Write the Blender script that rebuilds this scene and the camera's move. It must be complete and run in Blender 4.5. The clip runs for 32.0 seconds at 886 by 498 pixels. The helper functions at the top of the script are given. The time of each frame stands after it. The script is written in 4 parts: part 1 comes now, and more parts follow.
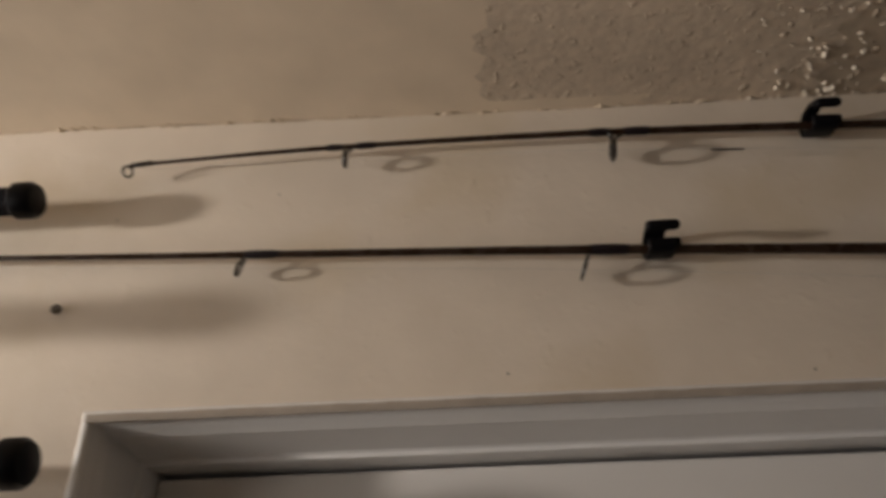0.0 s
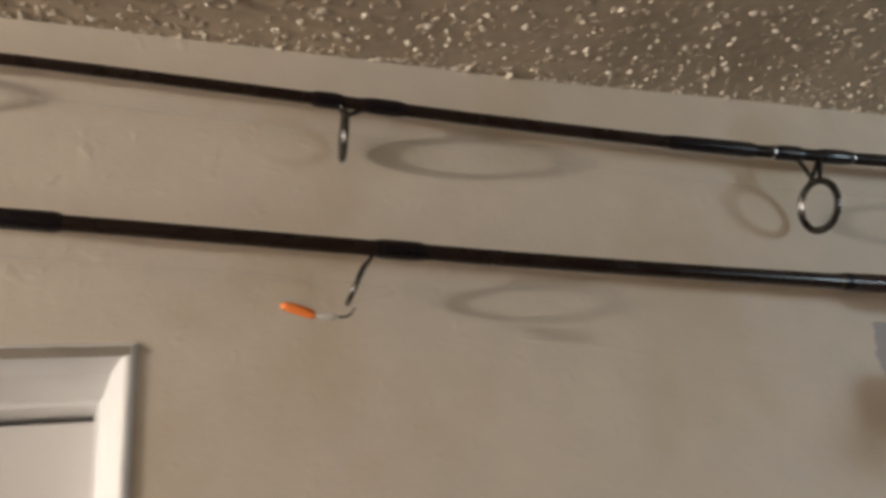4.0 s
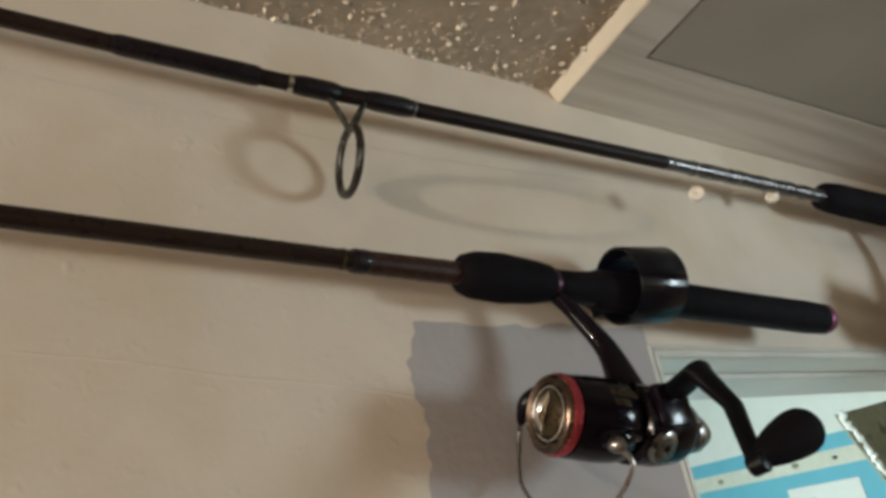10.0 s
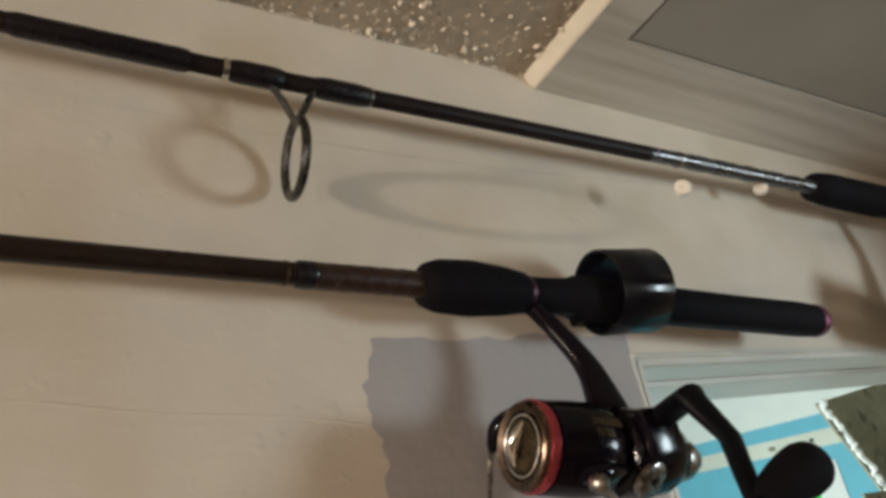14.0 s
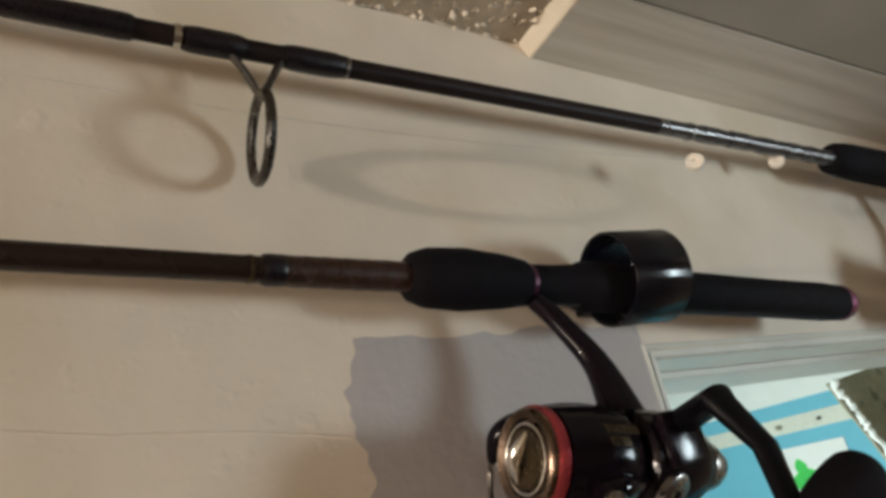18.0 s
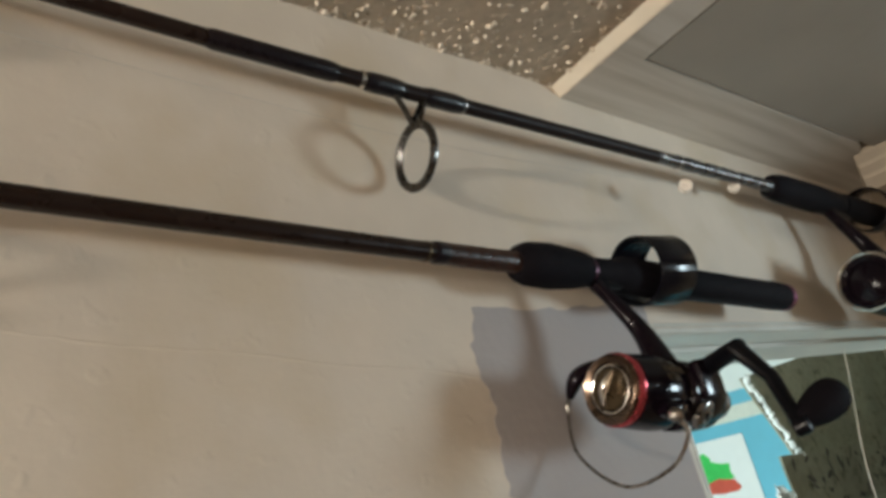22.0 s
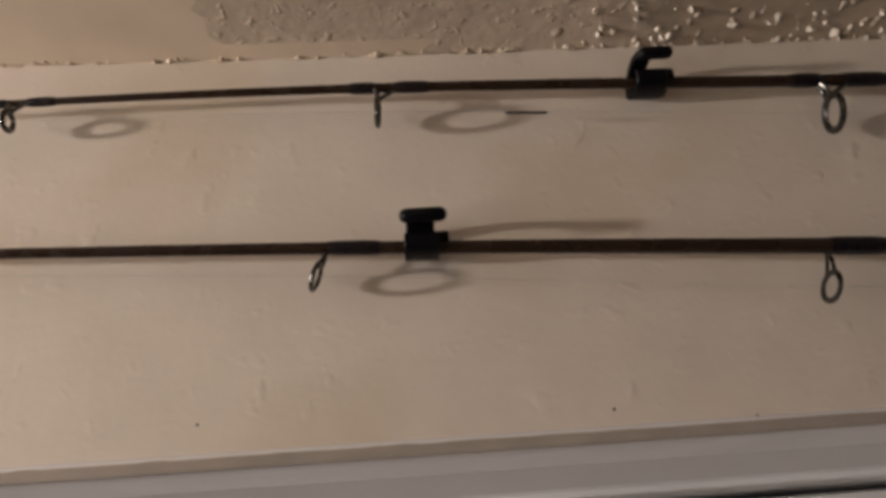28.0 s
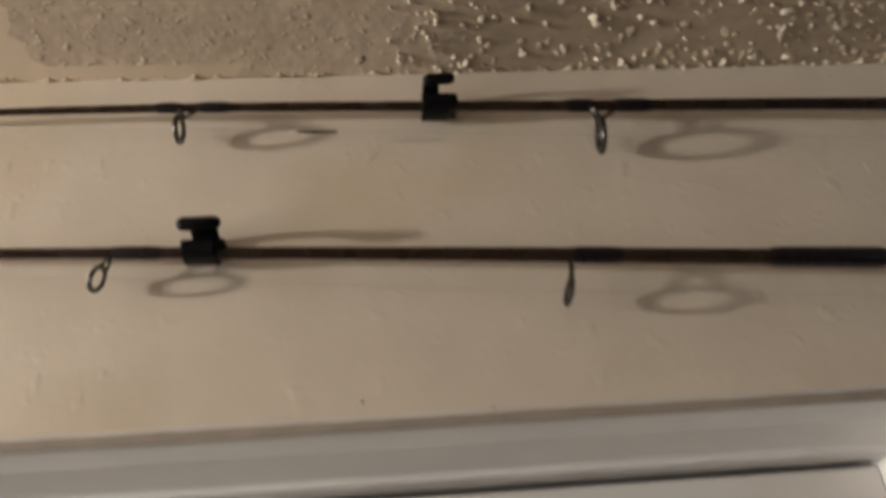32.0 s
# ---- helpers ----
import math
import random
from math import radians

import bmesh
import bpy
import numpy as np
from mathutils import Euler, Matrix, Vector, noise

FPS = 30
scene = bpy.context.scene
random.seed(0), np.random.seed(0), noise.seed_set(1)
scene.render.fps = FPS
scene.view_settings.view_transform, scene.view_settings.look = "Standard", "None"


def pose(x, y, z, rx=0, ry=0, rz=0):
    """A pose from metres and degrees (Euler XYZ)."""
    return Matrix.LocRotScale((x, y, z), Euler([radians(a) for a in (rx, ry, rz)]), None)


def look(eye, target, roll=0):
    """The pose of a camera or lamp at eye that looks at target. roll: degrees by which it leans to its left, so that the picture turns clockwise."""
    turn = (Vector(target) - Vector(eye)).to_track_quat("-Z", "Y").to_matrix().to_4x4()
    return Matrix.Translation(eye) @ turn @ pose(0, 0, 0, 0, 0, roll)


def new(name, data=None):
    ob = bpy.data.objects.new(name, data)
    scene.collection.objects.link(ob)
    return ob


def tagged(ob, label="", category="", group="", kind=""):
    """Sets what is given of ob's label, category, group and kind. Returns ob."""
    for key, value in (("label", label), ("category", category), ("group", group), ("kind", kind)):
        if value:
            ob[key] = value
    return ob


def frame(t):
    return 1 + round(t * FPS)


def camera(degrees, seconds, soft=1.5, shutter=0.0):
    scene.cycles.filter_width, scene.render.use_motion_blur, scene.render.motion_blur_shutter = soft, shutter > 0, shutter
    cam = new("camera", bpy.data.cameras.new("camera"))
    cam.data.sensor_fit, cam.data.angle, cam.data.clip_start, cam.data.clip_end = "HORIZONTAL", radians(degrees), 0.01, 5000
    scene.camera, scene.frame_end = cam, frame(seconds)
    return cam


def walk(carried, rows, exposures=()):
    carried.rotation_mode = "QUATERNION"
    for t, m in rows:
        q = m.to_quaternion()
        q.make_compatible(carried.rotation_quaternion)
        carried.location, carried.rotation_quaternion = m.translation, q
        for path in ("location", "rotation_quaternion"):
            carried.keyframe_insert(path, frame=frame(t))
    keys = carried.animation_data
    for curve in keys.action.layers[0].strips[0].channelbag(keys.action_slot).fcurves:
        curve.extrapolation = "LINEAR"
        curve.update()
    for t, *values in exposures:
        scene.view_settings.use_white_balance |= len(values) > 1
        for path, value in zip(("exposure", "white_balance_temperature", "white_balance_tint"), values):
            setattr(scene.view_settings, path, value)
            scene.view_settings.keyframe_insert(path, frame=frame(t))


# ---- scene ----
cam = camera(63.8, 32.0, soft=3.6, shutter=0.4)
PATH = [
    (0, (0.215, -0.389, 1.973), (0.163, 1.342, 2.973), -1.9),
    (0.3, (0.242, -0.38, 1.974), (0.266, 1.366, 2.949), -3.2),
    (0.5, (0.272, -0.38, 1.974), (0.325, 1.368, 2.944), -4.3),
    (0.8, (0.31, -0.369, 1.973), (0.445, 1.371, 2.949), -5.5),
    (1, (0.332, -0.374, 1.98), (0.526, 1.372, 2.937), -6.5),
    (1.5, (0.383, -0.371, 1.984), (0.652, 1.389, 2.895), -4.7),
    (2, (0.448, -0.381, 1.978), (0.839, 1.374, 2.852), -6.5),
    (2.5, (0.521, -0.379, 1.978), (0.987, 1.372, 2.825), -7.9),
    (3, (0.593, -0.38, 1.97), (1.121, 1.338, 2.848), -8.2),
    (3.5, (0.665, -0.384, 1.972), (1.266, 1.335, 2.799), -8.0),
    (5.5, (0.862, -0.388, 1.988), (1.766, 1.204, 2.791), -6.1),
    (6, (0.905, -0.388, 1.987), (1.859, 1.185, 2.773), -6.1),
    (6.5, (0.961, -0.379, 1.973), (1.947, 1.197, 2.71), -7.4),
    (7, (0.985, -0.382, 1.971), (1.944, 1.212, 2.707), -8.2),
    (7.5, (1.003, -0.362, 1.969), (2.039, 1.183, 2.701), -8.7),
    (8, (1.011, -0.359, 1.97), (2.085, 1.155, 2.715), -10.2),
    (8.5, (1.014, -0.354, 1.971), (2.097, 1.134, 2.754), -11.1),
    (9, (1.011, -0.351, 1.974), (2.078, 1.148, 2.756), -10.7),
    (9.5, (1.009, -0.343, 1.976), (2.066, 1.176, 2.735), -9.6),
    (10, (1.016, -0.338, 1.977), (2.095, 1.149, 2.768), -10.2),
    (10.5, (1.014, -0.348, 1.98), (2.085, 1.142, 2.774), -9.7),
    (11, (1.015, -0.353, 1.976), (2.08, 1.144, 2.765), -10.2),
    (11.5, (1.022, -0.357, 1.978), (2.102, 1.136, 2.756), -10.3),
    (12, (1.024, -0.346, 1.974), (2.088, 1.153, 2.763), -10.1),
    (12.5, (1.018, -0.342, 1.974), (2.072, 1.164, 2.764), -10.0),
    (13, (1.02, -0.327, 1.973), (2.057, 1.21, 2.722), -8.0),
    (13.5, (1.024, -0.326, 1.989), (2.093, 1.201, 2.713), -8.3),
    (14, (1.048, -0.314, 2.006), (2.18, 1.162, 2.74), -11.2),
    (14.5, (1.054, -0.309, 2.013), (2.177, 1.184, 2.727), -11.5),
    (15, (1.056, -0.301, 2.015), (2.186, 1.187, 2.729), -12.1),
    (15.5, (1.062, -0.288, 2.024), (2.213, 1.196, 2.71), -12.2),
    (17.5, (1.072, -0.282, 2.029), (2.238, 1.195, 2.705), -12.9),
    (18, (1.076, -0.286, 2.022), (2.211, 1.208, 2.714), -12.5),
    (18.5, (1.074, -0.286, 2.023), (2.221, 1.201, 2.711), -12.3),
    (19, (1.067, -0.292, 2.021), (2.163, 1.225, 2.727), -13.1),
    (19.5, (1.009, -0.285, 2.021), (2.122, 1.212, 2.742), -12.6),
    (20, (0.952, -0.299, 2.013), (2.133, 1.159, 2.706), -15.5),
    (20.5, (0.895, -0.305, 2.007), (2.181, 1.089, 2.641), -16.6),
    (21, (0.871, -0.300, 2.0005), (2.236, 1.034, 2.601), -15.9),
    (21.5, (0.886, -0.296, 2.000), (2.252, 1.027, 2.621), -14.6),
    (22, (0.9165, -0.301, 1.996), (2.253, 1.032, 2.660), -13.5),
    (22.5, (0.953, -0.313, 2.007), (2.274, 1.016, 2.705), -11.7),
    (23, (0.96, -0.323, 2.005), (2.243, 1.035, 2.719), -11.4),
    (23.5, (0.913, -0.315, 1.997), (2.095, 1.105, 2.762), -13.3),
    (24, (0.814, -0.3, 2.0), (1.942, 1.19, 2.713), -12.2),
    (24.5, (0.747, -0.289, 1.987), (1.617, 1.321, 2.793), -12.1),
    (24.7, (0.718, -0.293, 1.995), (1.589, 1.364, 2.698), -10.3),
    (25, (0.715, -0.297, 1.989), (1.350, 1.467, 2.686), -9.6),
    (25.5, (0.696, -0.326, 1.983), (0.943, 1.531, 2.685), -8.1),
    (26, (0.577, -0.323, 1.985), (0.850, 1.520, 2.713), -6.8),
    (26.5, (0.466, -0.301, 1.993), (0.605, 1.488, 2.876), -7.3),
    (28.5, (0.318, -0.291, 2.049), (0.445, 1.482, 2.966), -4.5),
    (29, (0.319, -0.285, 2.053), (0.479, 1.48, 2.98), -5.5),
    (29.5, (0.315, -0.279, 2.052), (0.485, 1.484, 2.98), -5.6),
    (30, (0.319, -0.277, 2.059), (0.496, 1.48, 2.999), -5.7),
    (30.5, (0.339, -0.279, 2.071), (0.568, 1.458, 3.037), -6.9),
    (31, (0.371, -0.288, 2.072), (0.626, 1.454, 3.023), -7.1),
    (31.5, (0.389, -0.304, 2.069), (0.638, 1.457, 2.983), -6.9),
    (31.7, (0.399, -0.309, 2.063), (0.618, 1.45, 2.989), -6.2),
    (32, (0.425, -0.32, 2.01), (0.576, 1.426, 2.974), -4.8),
]
STOPS = [(0, -1.39, 6050, 11.5), (1, -0.98, 6040, 7.5), (2, -0.68, 6330, 9.5), (3, -0.4, 6220, 10.5), (5.5, 0.29, 6208, 10.5), (6, 0.22, 6220, 10.5),
         (7, 0.21, 6293, 0), (8, 0.25, 6327, 1), (9, 0.36, 6480, 7), (12, 0.36, 6320, 9), (13, 0.34, 6407, 9.3), (15, 0.39, 6570, 10.5), (18, 0.4, 6540, 10.5),
         (19, 0.42, 6640, 10.5), (20, 0.39, 6775, 8), (21, 0.32, 6580, 8.5), (22, 0.33, 6265, 8), (23, 0.38, 6330, 7), (24, 0.35, 6910, 6),
         (25, -0.07, 6430, 8.5), (26, -0.48, 6060, 10), (28.5, -0.95, 5985, 16.2), (29, -0.97, 5961, 16.2), (30, -0.91, 5904, 9.7), (31, -0.72, 5820, 10.7),
         (32, -0.63, 6040, 8.5)]
walk(cam, [(t, look(e, g, r)) for t, e, g, r in PATH], STOPS)

# exposure and lights
scene.view_settings.exposure = 0.0


def lamp(name, kind, where, power, colour, size, aim=None):
    d = bpy.data.lights.new(name, kind)
    d.energy, d.color = power, colour
    if kind == "AREA":
        d.size = size
    else:
        d.shadow_soft_size = size
    ob = new(name, d)
    ob.matrix_world = look(where, aim) if aim else Matrix.Translation(where)
    return ob


W = bpy.data.worlds.new("dim_house")
W.use_nodes = True
W.node_tree.nodes["Background"].inputs[0].default_value = (1.0, 0.876, 0.71, 1)
W.node_tree.nodes["Background"].inputs[1].default_value = 0.02
scene.world = W
warm = lamp("warm_lamp", "SPOT", (-1.05, -0.41, 2.15), 106, (1.0, 0.872, 0.725), 0.036, (-0.10, 0.0, 2.15))
warm.data.spot_size, warm.data.spot_blend = radians(68), 1.0
# Added soft fill beside the warm lamp to lift its shadows.
lamp("warm_fill", "POINT", (-0.90, -0.50, 1.80), 42, (1.0, 0.88, 0.74), 0.28)
cool = lamp("cool_lamp", "SPOT", (2.30, -0.97, 1.93), 22.5, (0.78, 0.94, 1.0), 0.13, (1.44, 0.0, 2.09))
cool.data.spot_size, cool.data.spot_blend = radians(50), 1.0
lamp("next_room_lamp", "POINT", (2.1, 0.95, 1.50), 19, (0.90, 1.0, 0.97), 0.06)
# Added spot, hidden behind the jamb, that brightens the front of the cloth.
side = lamp("cloth_fill_spot", "SPOT", (1.52, 0.27, 1.66), 15, (0.95, 1.0, 0.90), 0.05, (2.9, 0.385, 1.96))
side.data.spot_size, side.data.spot_blend = radians(56), 0.6
# Wide fill added for shadows and undersides; no such source is known.
lamp("room_fill", "POINT", (-0.8, -2.6, 1.25), 6, (1.0, 0.93, 0.83), 0.5)


# ---- materials ----
def material(name, colour, rough=0.5, metal=0.0, vary=0.12, scale=40.0, bump=0.0, bump_scale=200.0, spot=None, spot_at=0.62, spot_scale=9.0, coat=0.0, second=None, spec=0.5):
    m = bpy.data.materials.new(name)
    m.use_nodes = True
    nt = m.node_tree
    n, li = nt.nodes, nt.links
    bsdf = n["Principled BSDF"]
    geo = n.new("ShaderNodeNewGeometry")
    big = n.new("ShaderNodeTexNoise")
    big.inputs["Scale"].default_value, big.inputs["Detail"].default_value = scale * 0.12, 4
    fine = n.new("ShaderNodeTexNoise")
    fine.inputs["Scale"].default_value, fine.inputs["Detail"].default_value = scale, 6
    li.new(geo.outputs["Position"], big.inputs["Vector"])
    li.new(geo.outputs["Position"], fine.inputs["Vector"])
    both = n.new("ShaderNodeMath")
    both.operation = "ADD"
    li.new(big.outputs["Fac"], both.inputs[0])
    li.new(fine.outputs["Fac"], both.inputs[1])
    ramp = n.new("ShaderNodeMapRange")
    ramp.inputs["From Min"].default_value, ramp.inputs["From Max"].default_value = 0.7, 1.3
    ramp.inputs["To Min"].default_value, ramp.inputs["To Max"].default_value = 1 - vary, 1 + vary
    li.new(both.outputs[0], ramp.inputs["Value"])
    base = n.new("ShaderNodeVectorMath")
    base.operation = "SCALE"
    base.inputs[0].default_value = colour
    li.new(ramp.outputs[0], base.inputs["Scale"])
    last = base.outputs[0]
    if spot:
        sp = n.new("ShaderNodeTexNoise")
        sp.inputs["Scale"].default_value, sp.inputs["Detail"].default_value = spot_scale, 5
        li.new(geo.outputs["Position"], sp.inputs["Vector"])
        mask = n.new("ShaderNodeMapRange")
        mask.inputs["From Min"].default_value, mask.inputs["From Max"].default_value = spot_at, spot_at + 0.12
        li.new(sp.outputs["Fac"], mask.inputs["Value"])
        mix = n.new("ShaderNodeMix")
        mix.data_type = "RGBA"
        mix.inputs["B"].default_value = (*spot, 1)
        li.new(mask.outputs[0], mix.inputs["Factor"])
        li.new(last, mix.inputs["A"])
        last = mix.outputs["Result"]
    li.new(last, bsdf.inputs["Base Color"])
    bsdf.inputs["Roughness"].default_value, bsdf.inputs["Metallic"].default_value = rough, metal
    bsdf.inputs["Coat Weight"].default_value = coat
    bsdf.inputs["Specular IOR Level"].default_value = spec
    bsdf.inputs["Coat Roughness"].default_value = 0.12
    rr = n.new("ShaderNodeMapRange")
    rr.inputs["From Min"].default_value, rr.inputs["From Max"].default_value = 0.35, 0.65
    rr.inputs["To Min"].default_value, rr.inputs["To Max"].default_value = max(0.03, rough - 0.08), min(1, rough + 0.08)
    li.new(fine.outputs["Fac"], rr.inputs["Value"])
    li.new(rr.outputs[0], bsdf.inputs["Roughness"])
    if bump:
        bt = n.new("ShaderNodeTexNoise")
        bt.inputs["Scale"].default_value, bt.inputs["Detail"].default_value = bump_scale, 3
        li.new(geo.outputs["Position"], bt.inputs["Vector"])
        h = bt.outputs["Fac"]
        if second:
            b2 = n.new("ShaderNodeTexNoise")
            b2.inputs["Scale"].default_value, b2.inputs["Detail"].default_value = second, 2
            li.new(geo.outputs["Position"], b2.inputs["Vector"])
            lump = n.new("ShaderNodeMapRange")
            lump.inputs["From Min"].default_value, lump.inputs["From Max"].default_value = 0.61, 0.80
            li.new(b2.outputs["Fac"], lump.inputs["Value"])
            ad = n.new("ShaderNodeMath")
            ad.operation = "MULTIPLY_ADD"
            ad.inputs[1].default_value = 1.1
            li.new(lump.outputs[0], ad.inputs[0])
            li.new(h, ad.inputs[2])
            h = ad.outputs[0]
        bn = n.new("ShaderNodeBump")
        bn.inputs["Strength"].default_value, bn.inputs["Distance"].default_value = 1.0, bump
        li.new(h, bn.inputs["Height"])
        li.new(bn.outputs[0], bsdf.inputs["Normal"])
    return m


def streaked(name, light, dark):
    """Painted board with brush marks that run along x."""
    m = bpy.data.materials.new(name)
    m.use_nodes = True
    n, li = m.node_tree.nodes, m.node_tree.links
    bsdf = n["Principled BSDF"]
    geo = n.new("ShaderNodeNewGeometry")
    scale = n.new("ShaderNodeVectorMath")
    scale.operation = "MULTIPLY"
    scale.inputs[1].default_value = (4.0, 75.0, 60.0)
    li.new(geo.outputs["Position"], scale.inputs[0])
    grain = n.new("ShaderNodeTexNoise")
    grain.inputs["Scale"].default_value, grain.inputs["Detail"].default_value = 1.0, 5
    li.new(scale.outputs[0], grain.inputs["Vector"])
    ramp = n.new("ShaderNodeMapRange")
    ramp.inputs["From Min"].default_value, ramp.inputs["From Max"].default_value = 0.38, 0.68
    li.new(grain.outputs["Fac"], ramp.inputs["Value"])
    mix = n.new("ShaderNodeMix")
    mix.data_type = "RGBA"
    mix.inputs["A"].default_value, mix.inputs["B"].default_value = (*light, 1), (*dark, 1)
    li.new(ramp.outputs[0], mix.inputs["Factor"])
    li.new(mix.outputs["Result"], bsdf.inputs["Base Color"])
    bsdf.inputs["Roughness"].default_value = 0.6
    bn = n.new("ShaderNodeBump")
    bn.inputs["Strength"].default_value, bn.inputs["Distance"].default_value = 1.0, 0.0006
    li.new(grain.outputs["Fac"], bn.inputs["Height"])
    li.new(bn.outputs[0], bsdf.inputs["Normal"])
    return m


PAINT = material("cream_wall_paint", (0.70, 0.62, 0.52), 0.62, vary=0.06, scale=25, spot=(0.645, 0.555, 0.43), spot_at=0.53, spot_scale=7, bump=0.00034, bump_scale=110, second=75)
# Shade on the wing wall is put into this dark brown colour.
WINGSHADE = material("brown_wing_shade", (0.24, 0.19, 0.13), 0.6, vary=0.15, scale=30, bump=0.0004, bump_scale=60)
PRIMER = material("bluish_primer", (0.42, 0.39, 0.385), 0.7, vary=0.05, scale=30, bump=0.0005, bump_scale=140)
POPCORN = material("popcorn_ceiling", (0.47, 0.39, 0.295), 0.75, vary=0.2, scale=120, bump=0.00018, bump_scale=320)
BUMPY = material("flattened_popcorn", (0.59, 0.495, 0.385), 0.75, vary=0.16, scale=120, bump=0.0007, bump_scale=130, second=190)
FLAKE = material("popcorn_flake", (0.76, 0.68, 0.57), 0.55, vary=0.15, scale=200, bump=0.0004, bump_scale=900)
SMOOTH = material("ceiling_paint", (0.68, 0.575, 0.442), 0.7, vary=0.08, scale=30, bump=0.0003, bump_scale=60)
TRIM = material("semi_gloss_trim", (0.775, 0.765, 0.755), 0.38, vary=0.04, scale=30, bump=0.0002, bump_scale=120)
CREAMTRIM = material("cream_edge_paint", (0.74, 0.67, 0.55), 0.5, vary=0.07, scale=60, bump=0.0006, bump_scale=160)
ENDTRIM = material("dull_cream_paint", (0.60, 0.52, 0.41), 0.55, vary=0.07, scale=60, bump=0.0006, bump_scale=160)
SOFFIT = streaked("worn_soffit_paint", (0.665, 0.615, 0.545), (0.51, 0.46, 0.385))
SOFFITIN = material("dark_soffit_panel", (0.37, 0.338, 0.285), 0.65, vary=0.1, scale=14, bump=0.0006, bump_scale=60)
HEADM = material("grey_white_trim", (0.62, 0.62, 0.565), 0.45, vary=0.08, scale=40, bump=0.0003, bump_scale=120)
HEADLINE = material("grey_brown_line", (0.36, 0.315, 0.265), 0.8, vary=0.15, scale=60, bump=0.0003, bump_scale=200)
DOORW = material("door_paint", (0.71, 0.685, 0.66), 0.42, vary=0.03, scale=12, bump=0.0002, bump_scale=60)
FLOORM = material("brown_carpet", (0.20, 0.15, 0.11), 0.95, vary=0.2, scale=80, bump=0.002, bump_scale=300)
BLANK = material("dark_graphite_blank", (0.017, 0.0095, 0.0075), 0.28, vary=0.08, scale=45, coat=0.15, spec=0.28)
BLANKB = material("dark_brown_blank", (0.024, 0.013, 0.008), 0.28, vary=0.08, scale=45, coat=0.15, spec=0.28)
SATINB = material("satin_brown_black_blank", (0.016, 0.010, 0.009), 0.5, vary=0.2, scale=120, coat=0.0, spec=0.12)
GLOSSB = material("glossy_blue_black_blank", (0.008, 0.009, 0.017), 0.27, vary=0.2, scale=60, spec=1.0)
WRAPM = material("black_thread_wrap", (0.006, 0.0035, 0.006), 0.32, vary=0.3, scale=900, bump=0.0002, bump_scale=1500, coat=0.25, spec=0.3)
BROWNW = material("brown_thread_wrap", (0.026, 0.010, 0.006), 0.4, vary=0.35, scale=500, bump=0.0003, bump_scale=900, coat=0.2, spec=0.3)
BROWNT = material("tan_thread", (0.042, 0.017, 0.010), 0.5, vary=0.2, scale=400, spec=0.3)
STEEL = material("guide_steel", (0.10, 0.095, 0.09), 0.28, metal=1.0, vary=0.15, scale=300)
BRIGHT = material("polished_metal", (0.72, 0.70, 0.66), 0.16, metal=1.0, vary=0.08, scale=200)
BANDM = material("dull_silver_band", (0.30, 0.28, 0.26), 0.3, metal=1.0, vary=0.1, scale=200)
BRONZE = material("bronze_metal", (0.17, 0.122, 0.092), 0.25, metal=1.0, vary=0.1, scale=200)
RED = material("red_anodised_rim", (0.46, 0.07, 0.085), 0.2, metal=0.75, vary=0.1, scale=200)
DARKBRONZE = material("dark_bronze_metal", (0.085, 0.062, 0.036), 0.3, metal=0.8, vary=0.15, scale=200)
PURPLE = material("purple_cap", (0.24, 0.08, 0.14), 0.38, metal=0.85, vary=0.1, scale=200)
PURPLEB = material("purple_band", (0.09, 0.026, 0.05), 0.4, metal=0.5, vary=0.1, scale=200)
FOAM = material("black_foam_grip", (0.004, 0.003, 0.005), 0.8, vary=0.3, scale=500, bump=0.0002, bump_scale=1200, spec=0.12)
PLASTIC = material("black_plastic", (0.003, 0.003, 0.0045), 0.38, vary=0.2, scale=150, spec=0.15)
GLOSSP = material("gloss_black_plastic", (0.006, 0.0035, 0.006), 0.14, vary=0.2, scale=150, coat=0.0, spec=0.19)
GLOSSH = material("polished_black_plastic", (0.003, 0.003, 0.006), 0.25, vary=0.05, scale=30, spec=0.4)
for m in (GLOSSH, GLOSSB):
    tang = m.node_tree.nodes.new("ShaderNodeTangent")
    tang.direction_type, tang.axis = "RADIAL", "X"
    bsdf = m.node_tree.nodes["Principled BSDF"]
    m.node_tree.links.new(tang.outputs[0], bsdf.inputs["Tangent"])
    bsdf.inputs["Anisotropic"].default_value = 0.97
    bsdf.inputs["Anisotropic Rotation"].default_value = 0.25
bsdf.inputs["IOR"].default_value = 1.8
WHITEB = material("white_bead_plastic", (0.82, 0.764, 0.692), 0.35, vary=0.04, scale=100)
ORANGE = material("orange_soft_plastic", (0.90, 0.24, 0.05), 0.4, vary=0.1, scale=300)
LINEM = material("clear_line", (0.45, 0.42, 0.38), 0.3, vary=0.05, scale=100)
TEAL = material("teal_wall_paint", (0.16, 0.52, 0.68), 0.6, vary=0.05, scale=20, bump=0.0004, bump_scale=90)
WHITEW = material("white_wall_paint", (0.82, 0.86, 0.84), 0.6, vary=0.04, scale=20, bump=0.0004, bump_scale=90)
BORDER = material("wallpaper_border", (0.72, 0.74, 0.66), 0.6, vary=0.08, scale=40, spot=(0.35, 0.34, 0.28), spot_at=0.66, spot_scale=22)
